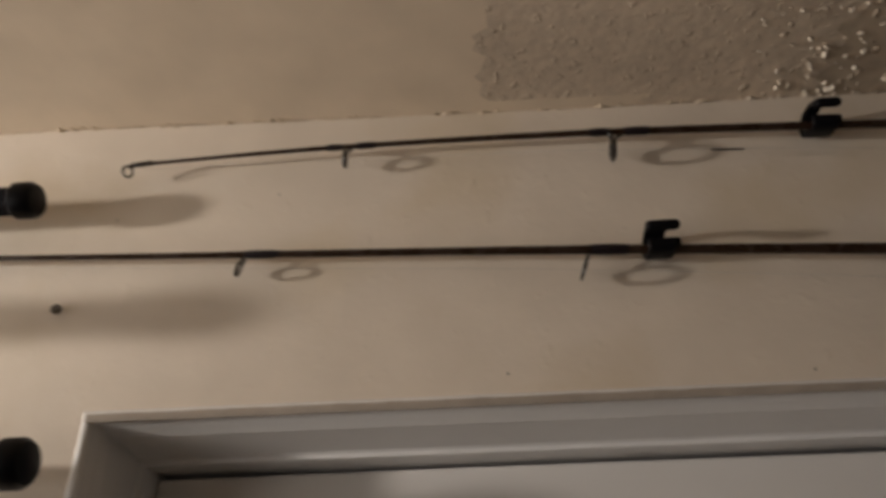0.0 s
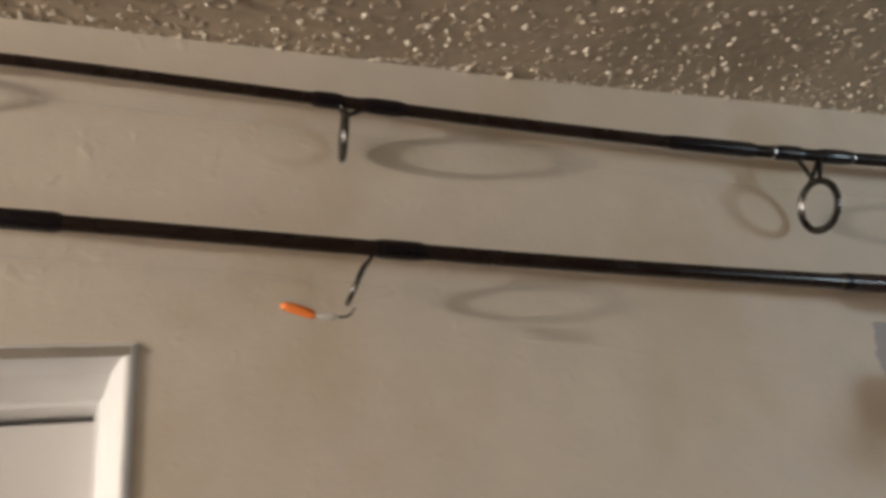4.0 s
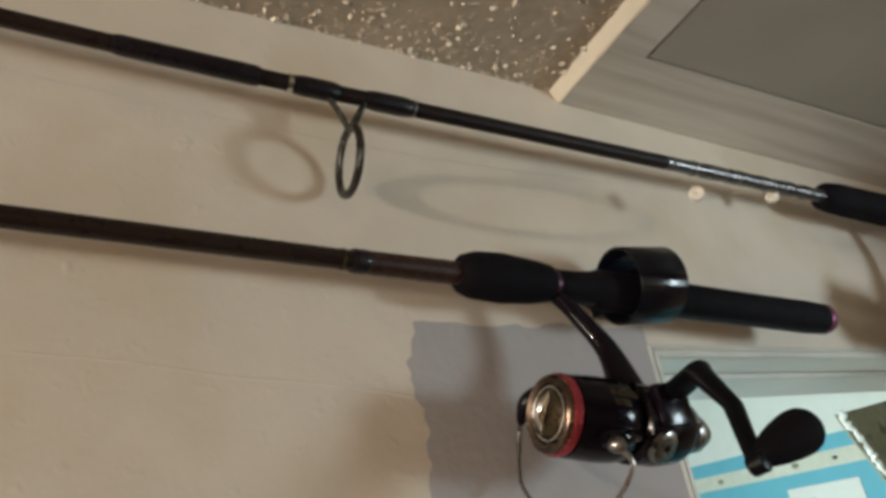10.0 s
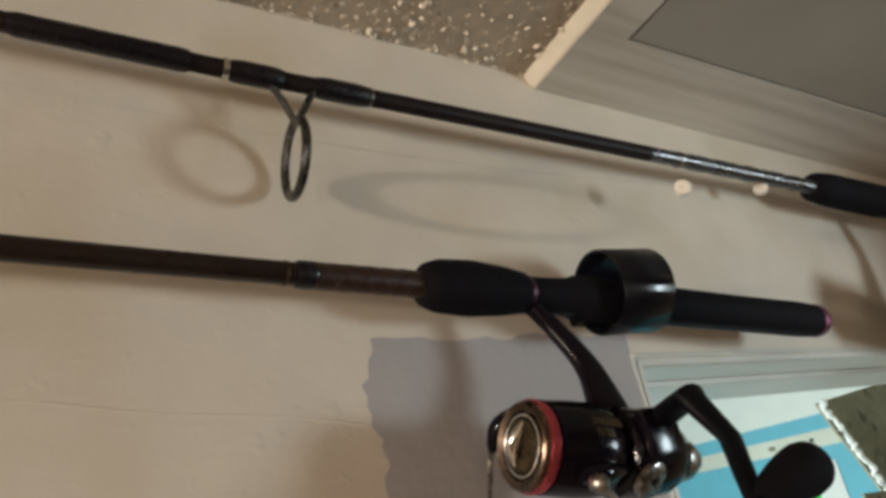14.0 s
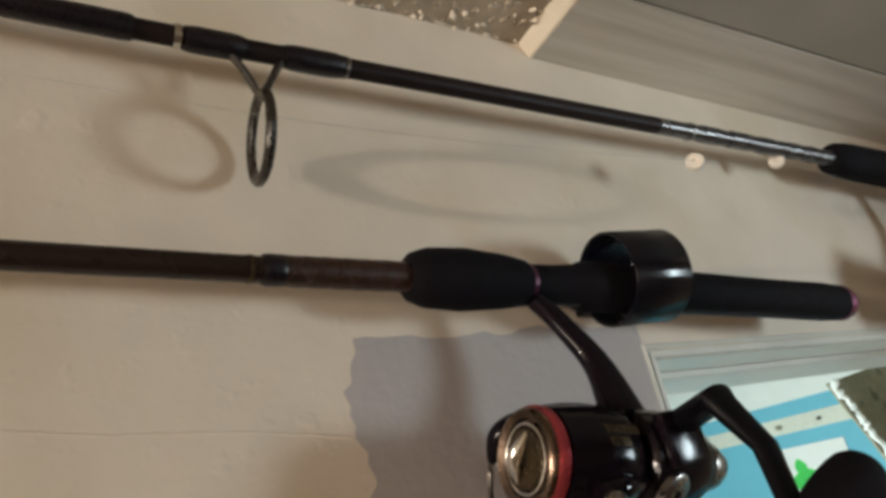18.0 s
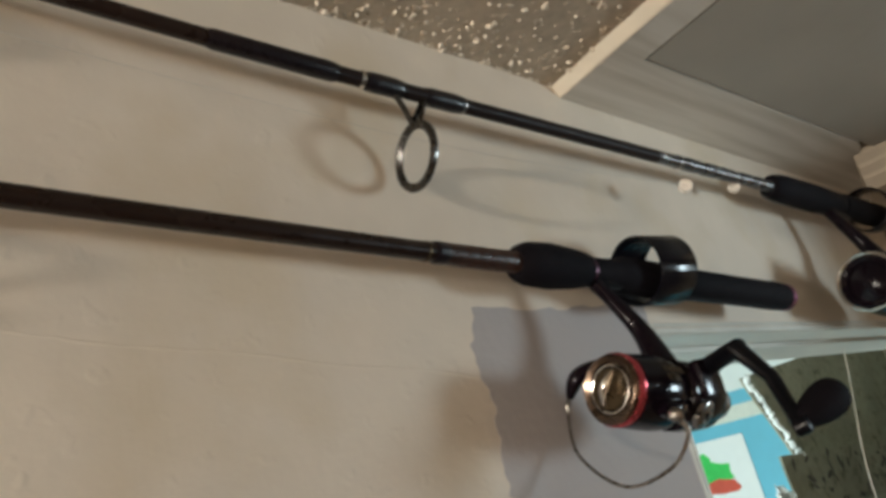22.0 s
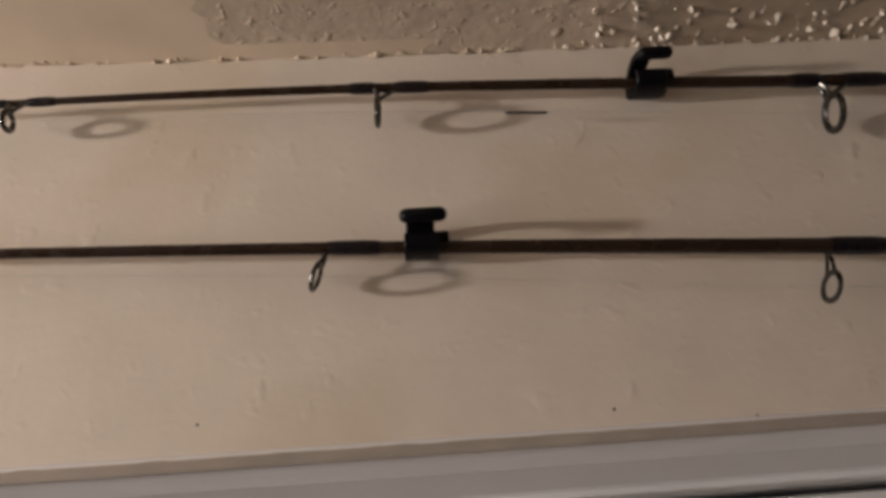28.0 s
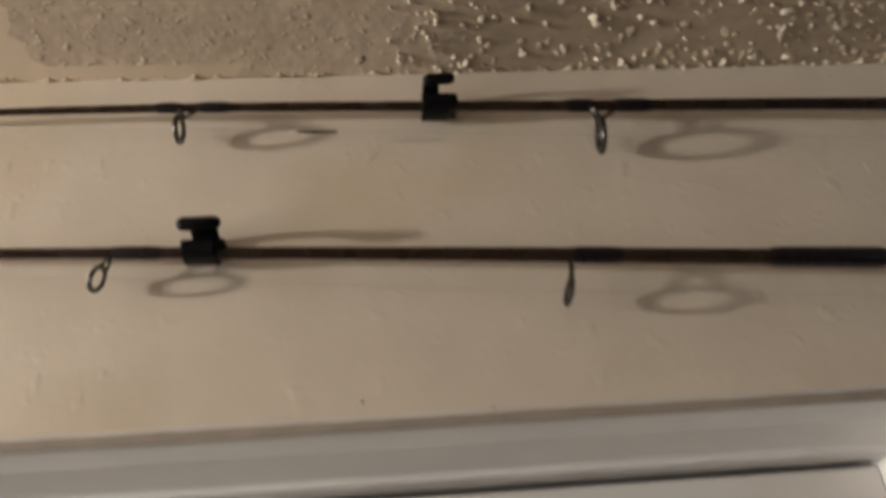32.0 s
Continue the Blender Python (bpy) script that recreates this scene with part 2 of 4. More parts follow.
OLIVE = material("olive_fabric", (0.30, 0.29, 0.21), 0.9, vary=0.2, scale=60, bump=0.0006, bump_scale=600, spot=(0.15, 0.15, 0.10), spot_at=0.56, spot_scale=45)
LINING = material("pale_olive_lining", (0.36, 0.35, 0.26), 0.9, vary=0.1, scale=50, bump=0.0005, bump_scale=500)
LEAF = material("leaf_print", (0.075, 0.07, 0.06), 0.9, vary=0.25, scale=90)
FOIL = material("clear_plastic_wrap", (0.80, 0.86, 0.86), 0.12, vary=0.1, scale=90, bump=0.003, bump_scale=90)
GREENP = material("green_paint", (0.05, 0.55, 0.10), 0.5, vary=0.15, scale=60)
REDP = material("red_paint", (0.62, 0.09, 0.05), 0.5, vary=0.15, scale=60)
PAPER = material("white_paper", (0.85, 0.88, 0.87), 0.6, vary=0.03, scale=30)


# ---- mesh helpers ----
def mesh_of(name, bm, mat, smooth=True, angle=40):
    bmesh.ops.recalc_face_normals(bm, faces=bm.faces)
    me = bpy.data.meshes.new(name)
    for f in bm.faces:
        f.smooth = smooth
    if smooth:
        for e in bm.edges:
            if len(e.link_faces) == 2 and e.calc_face_angle(0) > radians(angle):
                e.smooth = False
    bm.to_mesh(me)
    bm.free()
    if mat:
        me.materials.append(mat)
    return me


def part(name, bm, mat, parent=None, label=""):
    ob = new(name, mesh_of(name, bm, mat))
    if parent:
        ob.parent = parent
    if label:
        tagged(ob, label)
    return ob


def thing(name, label, category, group="", kind=""):
    return tagged(new(name), label, category, group, kind)


def structure(name, bm, mat, label, category, smooth=True):
    return tagged(new(name, mesh_of(name, bm, mat, smooth)), label, category, "", "structure")


def box(bm, lo, hi, bevel=0.0, seg=2):
    vs = [bm.verts.new((x, y, z)) for x in (lo[0], hi[0]) for y in (lo[1], hi[1]) for z in (lo[2], hi[2])]
    fs = [bm.faces.new([vs[i] for i in q]) for q in ((0, 1, 3, 2), (4, 6, 7, 5), (0, 4, 5, 1), (2, 3, 7, 6), (0, 2, 6, 4), (1, 5, 7, 3))]
    if bevel:
        es = {e for f in fs for e in f.edges}
        bmesh.ops.bevel(bm, geom=list(es), offset=bevel, segments=seg, affect="EDGES", profile=0.6)
    return bm


def spline(pts, steps=8):
    """Catmull-Rom through points of any width."""
    p = [np.array(q, float) for q in pts]
    p = [2 * p[0] - p[1], *p, 2 * p[-1] - p[-2]]
    out = []
    for i in range(1, len(p) - 2):
        for k in range(steps):
            t = k / steps
            a, b, c, d = p[i - 1:i + 3]
            out.append(0.5 * (2 * b + (c - a) * t + (2 * a - 5 * b + 4 * c - d) * t * t + (3 * b - a - 3 * c + d) * t ** 3))
    return out + [p[-2]]


def tube(bm, pts, n=12, caps=True, flat=1.0, closed=False):
    """A loft of circles round a path of (x, y, z, radius)."""
    rings, up = [], None
    m = len(pts)
    for i, q in enumerate(pts):
        a = Vector(pts[(i - 1) % m if closed else max(i - 1, 0)][:3])
        b = Vector(pts[(i + 1) % m if closed else min(i + 1, m - 1)][:3])
        d = (b - a).normalized()
        if up is None:
            up = Vector((0, 0, 1)) if abs(d.z) < 0.9 else Vector((0, 1, 0))
        s = d.cross(up).normalized()
        up = s.cross(d).normalized()
        c = Vector(q[:3])
        rings.append([bm.verts.new(c + float(q[3]) * (s * math.cos(2 * math.pi * k / n) + up * flat * math.sin(2 * math.pi * k / n))) for k in range(n)])
    for i in range(m if closed else m - 1):
        r0, r1 = rings[i], rings[(i + 1) % m]
        for k in range(n):
            bm.faces.new((r0[k], r0[(k + 1) % n], r1[(k + 1) % n], r1[k]))
    if caps and not closed:
        bm.faces.new(rings[0][::-1])
        bm.faces.new(rings[-1])
    return bm


def turned(bm, a, axis, prof, n=24):
    """A turned shape along axis from a: prof holds (distance, radius)."""
    d = Vector(axis).normalized()
    s = d.orthogonal().normalized()
    u = d.cross(s)
    rings = []
    for x, r in prof:
        c = Vector(a) + d * x
        rings.append([bm.verts.new(c + max(r, 1e-5) * (s * math.cos(2 * math.pi * k / n) + u * math.sin(2 * math.pi * k / n))) for k in range(n)])
    for r0, r1 in zip(rings, rings[1:]):
        for k in range(n):
            bm.faces.new((r0[k], r0[(k + 1) % n], r1[(k + 1) % n], r1[k]))
    bm.faces.new(rings[0][::-1])
    bm.faces.new(rings[-1])
    return bm


def loop_ring(c, normal, r, thick, n=28, squash=1.0):
    d = Vector(normal).normalized()
    s = Vector((0, 0, 1)).cross(d).normalized()
    u = d.cross(s)
    return [(*(Vector(c) + r * (s * math.cos(2 * math.pi * k / n) * squash + u * math.sin(2 * math.pi * k / n))), thick) for k in range(n)]


# ---- structure ----
CEIL, DROP = 2.316, 2.304
WEST, EAST, SOUTH = -3.6, 2.20, -3.6
D1 = (0.001, 0.700, 2.096)
D2 = (1.428, 3.10, 2.091)


def wall_north():
    bm = bmesh.new()
    y0, y1 = 0.0, 0.11
    for lo, hi in (((WEST, 0), (D1[0], 2.5)), ((D1[0], D1[2]), (D1[1], 2.5)), ((D1[1], 0), (D2[0], 2.5)), ((D2[0], D2[2]), (D2[1], 2.5)), ((D2[1], 0), (3.6, 2.5))):
        box(bm, (lo[0], y0, lo[1]), (hi[0], y1, hi[1]))
    bmesh.ops.remove_doubles(bm, verts=bm.verts, dist=1e-5)
    return structure("wall_north", bm, PAINT, "cream painted wall with a fine roller texture and two openings", "wall", smooth=False)


wall_north()
bm = box(bmesh.new(), (WEST - 0.1, SOUTH, 0), (WEST, 0, 2.5))
structure("wall_west", bm, PAINT, "plain cream painted wall", "wall", False)
bm = box(bmesh.new(), (WEST - 0.1, SOUTH - 0.1, 0), (4.1, SOUTH, 2.5))
structure("wall_south", bm, PAINT, "plain cream painted wall behind the room", "wall", False)
# Runs out to y -0.60, unseen, to hold the cool lamp off the corner.
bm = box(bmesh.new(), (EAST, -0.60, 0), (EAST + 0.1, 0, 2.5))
structure("wall_wing", bm, WINGSHADE, "short wing wall under the soffit trim, its shade painted dark brown", "wall", False)
bm = box(bmesh.new(), (4.0, SOUTH, 0), (4.1, 0, 2.5))
structure("wall_east", bm, PAINT, "plain cream wall", "wall", False)
bm = box(bmesh.new(), (WEST - 0.1, SOUTH - 0.1, -0.1), (4.1, 2.3, 0))
structure("floor", bm, FLOORM, "dark brown carpeted floor", "floor", False)


def ragged_patch():
    """Unpainted strip of wall beside the second opening, with a torn paint edge."""
    rng = random.Random(5)
    pts = [(D2[0] - 0.001, 1.2), (1.226, 1.2)]
    z = 1.2
    while z < 2.096:
        z += rng.uniform(0.0025, 0.008)
        pts.append((1.226 + rng.uniform(-0.003, 0.003) + 0.0025 * math.sin(z * 90), min(z, 2.1)))
    x = 1.230
    while x < D2[0] - 0.02:
        pts.append((x, 2.106 + rng.uniform(-0.003, 0.002) + (x - 1.226) * 0.02))
        x += rng.uniform(0.006, 0.018)
    pts.append((D2[0] - 0.001, 2.110))
    bm = bmesh.new()
    f = bm.faces.new([bm.verts.new((x, -0.0003, z)) for x, z in pts])
    r = bmesh.ops.extrude_face_region(bm, geom=[f])
    bmesh.ops.translate(bm, verts=[v for v in r["geom"] if isinstance(v, bmesh.types.BMVert)], vec=(0, 0.0002, 0))
    bmesh.ops.triangulate(bm, faces=bm.faces)
    return structure("wall_patch", bm, PRIMER, "bluish grey bare primer strip with a torn paint edge", "wall patch", False)


ragged_patch()


def wall_seam():
    """A faint filled crack that runs down across the wall."""
    rng = random.Random(21)
    pts = []
    for k in range(60):
        x = 0.93 + 0.292 * k / 59
        pts.append((x, 0.0003, 2.0995 - 0.125 * (x - 0.93) + 0.0008 * math.sin(x * 60) + rng.uniform(-0.0003, 0.0003), 0.0006 + rng.uniform(-0.0002, 0.0003)))
    return structure("wall_seam", tube(bmesh.new(), pts, 6), PAINT, "faint filled crack running across the painted wall", "wall crack")


wall_seam()


def ceil_z(x):
    """Height of the slightly wavy ceiling."""
    return float(np.interp(x, (-0.05, 0.10, 0.30, 1.00, 1.10, 1.20, 1.33), (2.311, 2.309, 2.3065, 2.3067, 2.3095, 2.312, 2.314)))


def ceiling():
    """The popcorn ceiling: a wavy slab, smooth at one end, with thousands of hanging lumps."""
    rng = random.Random(11)
    verts, faces, mats = [], [], []
    edge = lambda y: 1.401 + 0.15 * y
    south = SOUTH - 0.1
    rows = [-0.006 * k for k in range(14)] + [-0.10, -0.13, -0.17, -0.22, -0.30, -0.45, -0.8, south]
    cols = [WEST - 0.1, -0.05, 0.10, 0.233, 0.26, 0.30, 0.345, 0.40, 0.46, 0.60, 0.80, 1.00, 1.10, 1.20, 1.33, 1.401]
    for i, x in enumerate(cols):
        for y in rows:
            q = x + 0.15 * y * (i == len(cols) - 1) + (rng.uniform(-0.007, 0.007) if 3 <= i <= 8 and y > -0.5 else 0)
            verts.append((q, y, ceil_z(q)))
        verts += [(q, south, CEIL + 0.1), (x, 0, CEIL + 0.1)]
    n = len(rows) + 2
    for i in range(len(cols) - 1):
        for j in range(n):
            k = i * n
            faces.append((k + j, k + (j + 1) % n, k + n + (j + 1) % n, k + n + j))
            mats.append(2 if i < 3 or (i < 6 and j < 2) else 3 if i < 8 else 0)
    faces += [tuple(range(n))[::-1], tuple(range(len(verts) - n, len(verts)))]
    mats += [2, 0]
    g = (1 + 5 ** 0.5) / 2
    ico = [Vector(v).normalized() for v in ((-1, g, 0), (1, g, 0), (-1, -g, 0), (1, -g, 0), (0, -1, g), (0, 1, g), (0, -1, -g), (0, 1, -g), (g, 0, -1), (g, 0, 1), (-g, 0, -1), (-g, 0, 1))]
    tri = ((0, 11, 5), (0, 5, 1), (0, 1, 7), (0, 7, 10), (0, 10, 11), (1, 5, 9), (5, 11, 4), (11, 10, 2), (10, 7, 6), (7, 1, 8), (3, 9, 4), (3, 4, 2), (3, 2, 6), (3, 6, 8), (3, 8, 9), (4, 9, 5), (2, 4, 11), (6, 2, 10), (8, 6, 7), (9, 8, 1))

    def lump(x, y, r, h, mat, rough=0.3, hang=0.0005):
        k = len(verts)
        turn = Matrix.Rotation(rng.uniform(0, 6.3), 3, "Z")
        sx, sy = rng.uniform(0.7, 1.8), rng.uniform(0.6, 1.1)
        for v in ico:
            q = turn @ Vector((v.x * sx * r, v.y * sy * r, 0)) * rng.uniform(1 - rough, 1 + rough)
            verts.append((x + q.x, min(y + q.y, -0.0003), ceil_z(x) - hang + v.z * h * rng.uniform(0.75, 1.2)))
        faces.extend(tuple(i + k for i in t) for t in tri)
        mats.extend([mat] * len(tri))

    for _ in range(3600):
        x, y = rng.uniform(0.36, 1.40), -0.50 * rng.random() ** 1.3
        if x < edge(y) - 0.004 and rng.random() < (x - 0.36) / 0.3:
            r = rng.choice((0.0016, 0.0022, 0.0028)) * rng.uniform(0.8, 1.2)
            lump(x, y, r, r * rng.uniform(0.12, 0.32), 0, 0.3, 0.0)
    soft = len(faces)
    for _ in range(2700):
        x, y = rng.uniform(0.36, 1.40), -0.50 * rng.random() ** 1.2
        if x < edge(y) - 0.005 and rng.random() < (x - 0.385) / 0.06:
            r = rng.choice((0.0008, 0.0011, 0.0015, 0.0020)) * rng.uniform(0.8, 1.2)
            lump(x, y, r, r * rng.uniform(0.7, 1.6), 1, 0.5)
    for _ in range(260):
        x = rng.uniform(-0.15, 1.39)
        r = rng.uniform(0.0005, 0.0013)
        lump(x, -0.0025 * rng.random(), r * rng.uniform(1, 1.8), r, 1 if x > 0.42 else 2)
    me = bpy.data.meshes.new("ceiling")
    me.from_pydata(verts, [], faces)
    for m in (POPCORN, FLAKE, SMOOTH, BUMPY):
        me.materials.append(m)
    me.polygons.foreach_set("material_index", mats)
    me.polygons.foreach_set("use_smooth", [n * len(cols) < k < soft for k in range(len(faces))])
    return tagged(new("ceiling", me), "beige popcorn-textured ceiling with rough hanging lumps", "ceiling", "", "structure")


ceiling()


def soffit():
    """Lower framed ceiling beyond the popcorn: edge strip, flat frame boards, recessed panel."""
    e = lambda y: 1.401 + 0.15 * y
    y1 = SOUTH - 0.1
    bm = bmesh.new()
    prof = [(-0.007, CEIL + 0.05), (-0.007, CEIL - 0.0012), (-0.005, CEIL - 0.0022), (0.0025, DROP + 0.0006), (0.004, DROP), (0.004, CEIL + 0.05)]
    ends = [[bm.verts.new((e(y) + d, y, z)) for d, z in prof] for y in (0.0, y1)]
    for k in range(len(prof)):
        bm.faces.new((ends[0][k], ends[0][(k + 1) % 6], ends[1][(k + 1) % 6], ends[1][k]))
    bm.faces.new(ends[0])
    bm.faces.new(ends[1][::-1])
    structure("trim_edge", bm, CREAMTRIM, "narrow cream painted edge strip where the popcorn ceiling stops", "trim", False)
    bm = bmesh.new()
    w = 0.038
    i0 = lambda y: e(y) + 0.004 + w
    prism(bm, [(e(0) + 0.0045, 0), (e(-0.071) + 0.0045 + w, -0.071), (e(y1) + w, y1), (e(y1) + 0.0045, y1)], DROP, CEIL + 0.1)
    prism(bm, [(e(0) + 0.0045, 0), (EAST, 0), (1.908, -0.086), (e(-0.071) + 0.0045 + w, -0.071)], DROP, CEIL + 0.1)
    structure("soffit_frame", bm, SOFFIT, "grey painted mitred boards framing the lower ceiling", "trim", False)
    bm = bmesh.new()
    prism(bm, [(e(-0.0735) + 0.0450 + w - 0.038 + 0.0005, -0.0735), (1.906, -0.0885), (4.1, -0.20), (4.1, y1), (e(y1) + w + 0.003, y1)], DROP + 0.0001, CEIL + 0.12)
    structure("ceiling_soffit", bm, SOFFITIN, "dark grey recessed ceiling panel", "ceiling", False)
    # ridged moulding along the end wall
    bm = bmesh.new()
    prof = [(EAST, 2.262), (2.012, 2.267), (2.004, 2.272), (1.990, 2.279), (1.986, 2.283), (1.970, 2.291), (1.966, 2.295), (1.950, 2.303), (1.945, 2.307), (1.945, 2.313), (EAST, 2.313)]
    ends = []
    for y in (-0.001, -0.60):
        ends.append([bm.verts.new((x, y - (0.0 if y < -0.1 else 0.064 * (EAST - x) / 0.255), z)) for x, z in prof])
    k = len(prof)
    for i in range(k):
        bm.faces.new((ends[0][i], ends[0][(i + 1) % k], ends[1][(i + 1) % k], ends[1][i]))
    bm.faces.new(ends[0])
    bm.faces.new(ends[1][::-1])
    structure("trim_end", bm, ENDTRIM, "ridged cream moulding along the end wall", "trim", False)


def prism(bm, pts, z0, z1):
    lo = [bm.verts.new((x, y, z0)) for x, y in pts]
    hi = [bm.verts.new((x, y, z1)) for x, y in pts]
    bm.faces.new(lo)
    bm.faces.new(hi[::-1])
    k = len(pts)
    for i in range(k):
        bm.faces.new((lo[i], lo[(i + 1) % k], hi[(i + 1) % k], hi[i]))
    return bm


soffit()


def casing(name, path, prof, label, mat=TRIM):
    """Moulding swept along corners (x, z, in-direction) on the wall: prof holds (distance from the outer edge, depth)."""
    bm = bmesh.new()
    rows = []
    for x, z, dx, dz in path:
        rows.append([bm.verts.new((x + dx * s, -d, z + dz * s)) for s, d in prof])
    for r0, r1 in zip(rows, rows[1:]):
        for k in range(len(prof) - 1):
            bm.faces.new((r0[k], r0[k + 1], r1[k + 1], r1[k]))
    for r in (rows[0], rows[-1]):
        bm.faces.new(r)
    return structure(name, bm, mat, label, "door casing", False)


PROF = [(-0.0018, 0.0002), (-0.0006, 0.0014), (0.0004, 0.0019), (0.0020, 0.0019), (0.0032, 0.0014), (0.0044, 0.0003), (0.0052, -0.0025), (0.0072, -0.0060), (0.0082, -0.0085), (0.0105, -0.0130), (0.0162, -0.0400), (0.0175, -0.0415), (0.0200, -0.0420), (0.0205, -0.060), (0.0205, -0.108), (0.0045, -0.108)]
casing("door_casing_1", [(-0.003, 0.0, 1, 0), (-0.003, 2.100, 1, -1), (0.704, 2.100, -1, -1), (0.704, 0.0, -1, 0)], PROF, "white painted door frame with a stepped reveal")


def door_one():
    d = thing("door_1", "white painted flush door, closed, in a moulded casing", "door", "", "structure")
    bm = box(bmesh.new(), (0.0178, 0.0615, 0.008), (0.6832, 0.0965, 2.0762), 0.0012, 1)
    part("door_leaf", bm, DOORW, d)
    bm = bmesh.new()
    turned(bm, (0.09, 0.0615, 0.96), (0, -1, 0), [(0, 0.03), (0.006, 0.029), (0.010, 0.012), (0.03, 0.011), (0.036, 0.022), (0.05, 0.026), (0.062, 0.02), (0.066, 0.001)], 20)
    part("door_knob", bm, BRONZE, d)


door_one()

# Thin uneven grey-brown strip over the outer edge of the door head.
bm = bmesh.new()
rng = random.Random(31)
rows = []
for i in range(72):
    x, w = -0.002 + 0.7050 * i / 71, rng.uniform(-0.0005, 0.0005)
    rows.append([bm.verts.new((x, -d, z)) for z, d in ((2.0946, 0.0008), (2.0949, 0.0020), (2.0970, 0.0027), (2.0990, 0.0024), (2.1008 + w, 0.0007), (2.1014 + w, -0.0004))])
for r0, r1 in zip(rows, rows[1:]):
    for k in range(5):
        bm.faces.new((r0[k], r0[k + 1], r1[k + 1], r1[k]))
structure("trim", bm, HEADLINE, "grey-brown line along the top of the white door frame", "caulk line")

HEAD = [(0.0, 0.0003), (0.0012, 0.0010), (0.0030, 0.0011), (0.0036, -0.0012), (0.0046, -0.0012), (0.0052, 0.0009), (0.0085, 0.0009), (0.0092, 0.0001), (0.0102, -0.0015), (0.0110, -0.0420), (0.0150, -0.0430), (0.0158, -0.0460), (0.0166, -0.112), (0.0030, -0.112)]
casing("door_casing_2", [(1.426, 0.0, 1, 0), (1.426, 2.095, 1, -1), (3.104, 2.095, -1, -1), (3.104, 0.0, -1, 0)], HEAD, "grey-white frame of an open doorway with a grooved head", HEADM)


# ---- room beyond the opening ----
def next_room():
    xb, y0, y1 = 3.30, 0.11, 2.2
    rows = ((0.0, 1.99, TEAL, "teal painted wall"), (1.99, 2.045, TEAL, "teal painted band"), (2.045, 2.094, BORDER, "pale wallpaper border with small motifs"), (2.094, 2.140, TEAL, "teal painted band"), (2.140, 2.42, WHITEW, "white upper wall"))
    for i, (z0, z1, m, lab) in enumerate(rows):
        bm = box(bmesh.new(), (xb - (0.002 if m is BORDER else 0.0), y0, z0), (xb + 0.1, y1, z1))
        structure("wall_beyond_" + str(i + 1), bm, m, lab, "wall", False)
    for i, (y, dy) in enumerate(((0.80, 0.013), (0.95, 0.010), (1.09, 0.014), (1.24, 0.011), (1.39, 0.013), (1.54, 0.011))):
        bm = turned(bmesh.new(), (xb - 0.0045, y, 2.069), (1, 0, 0), [(0, dy * 0.5), (0.0005, dy * 0.9), (0.003, dy)], 9)
        bmesh.ops.scale(bm, verts=bm.verts, vec=(1, 1, 0.62), space=Matrix.Translation((0, 0, -2.069)))
        structure("border_motif_" + str(i + 1), bm, LEAF if i % 2 else OLIVE, "small dark motif printed on the border", "wallpaper motif")
    bm = box(bmesh.new(), (0.9, y0, 2.42), (xb + 0.1, y1, 2.5))
    structure("ceiling_beyond", bm, WHITEW, "white ceiling of the bright room beyond", "ceiling", False)
    bm = box(bmesh.new(), (0.9, y1, 0), (xb + 0.1, y1 + 0.1, 2.5))
    structure("wall_beyond_back", bm, WHITEW, "white back wall of the room beyond", "wall", False)
    bm = box(bmesh.new(), (0.8, y0, 0), (0.9, y1, 2.5))
    structure("wall_beyond_left", bm, WHITEW, "white side wall of the room beyond", "wall", False)


def poster():
    p = thing("poster", "white poster with green and red painted shapes", "poster")
    x = 3.298
    part("sheet", box(bmesh.new(), (x - 0.003, 0.898, 1.66), (x - 0.0005, 1.145, 2.002), 0.0006, 1), PAPER, p)
    rng = random.Random(3)

    def blob(name, mat, cy, cz, ry, rz, k, d):
        bm = bmesh.new()
        vs = []
        for i in range(k):
            a = 2 * math.pi * i / k
            q = rng.uniform(0.78, 1.15)
            vs.append(bm.verts.new((x - d, cy + ry * q * math.cos(a), cz + rz * q * math.sin(a))))
        f = bm.faces.new(vs)
        r = bmesh.ops.extrude_face_region(bm, geom=[f])
        bmesh.ops.translate(bm, verts=[v for v in r["geom"] if isinstance(v, bmesh.types.BMVert)], vec=(0.001, 0, 0))
        part(name, bm, mat, p)

    blob("green_shape", GREENP, 1.040, 1.895, 0.068, 0.040, 17, 0.0042)
    blob("green_shape", GREENP, 1.062, 1.940, 0.020, 0.024, 11, 0.0046)
    blob("red_shape", REDP, 1.025, 1.846, 0.060, 0.026, 13, 0.0050)


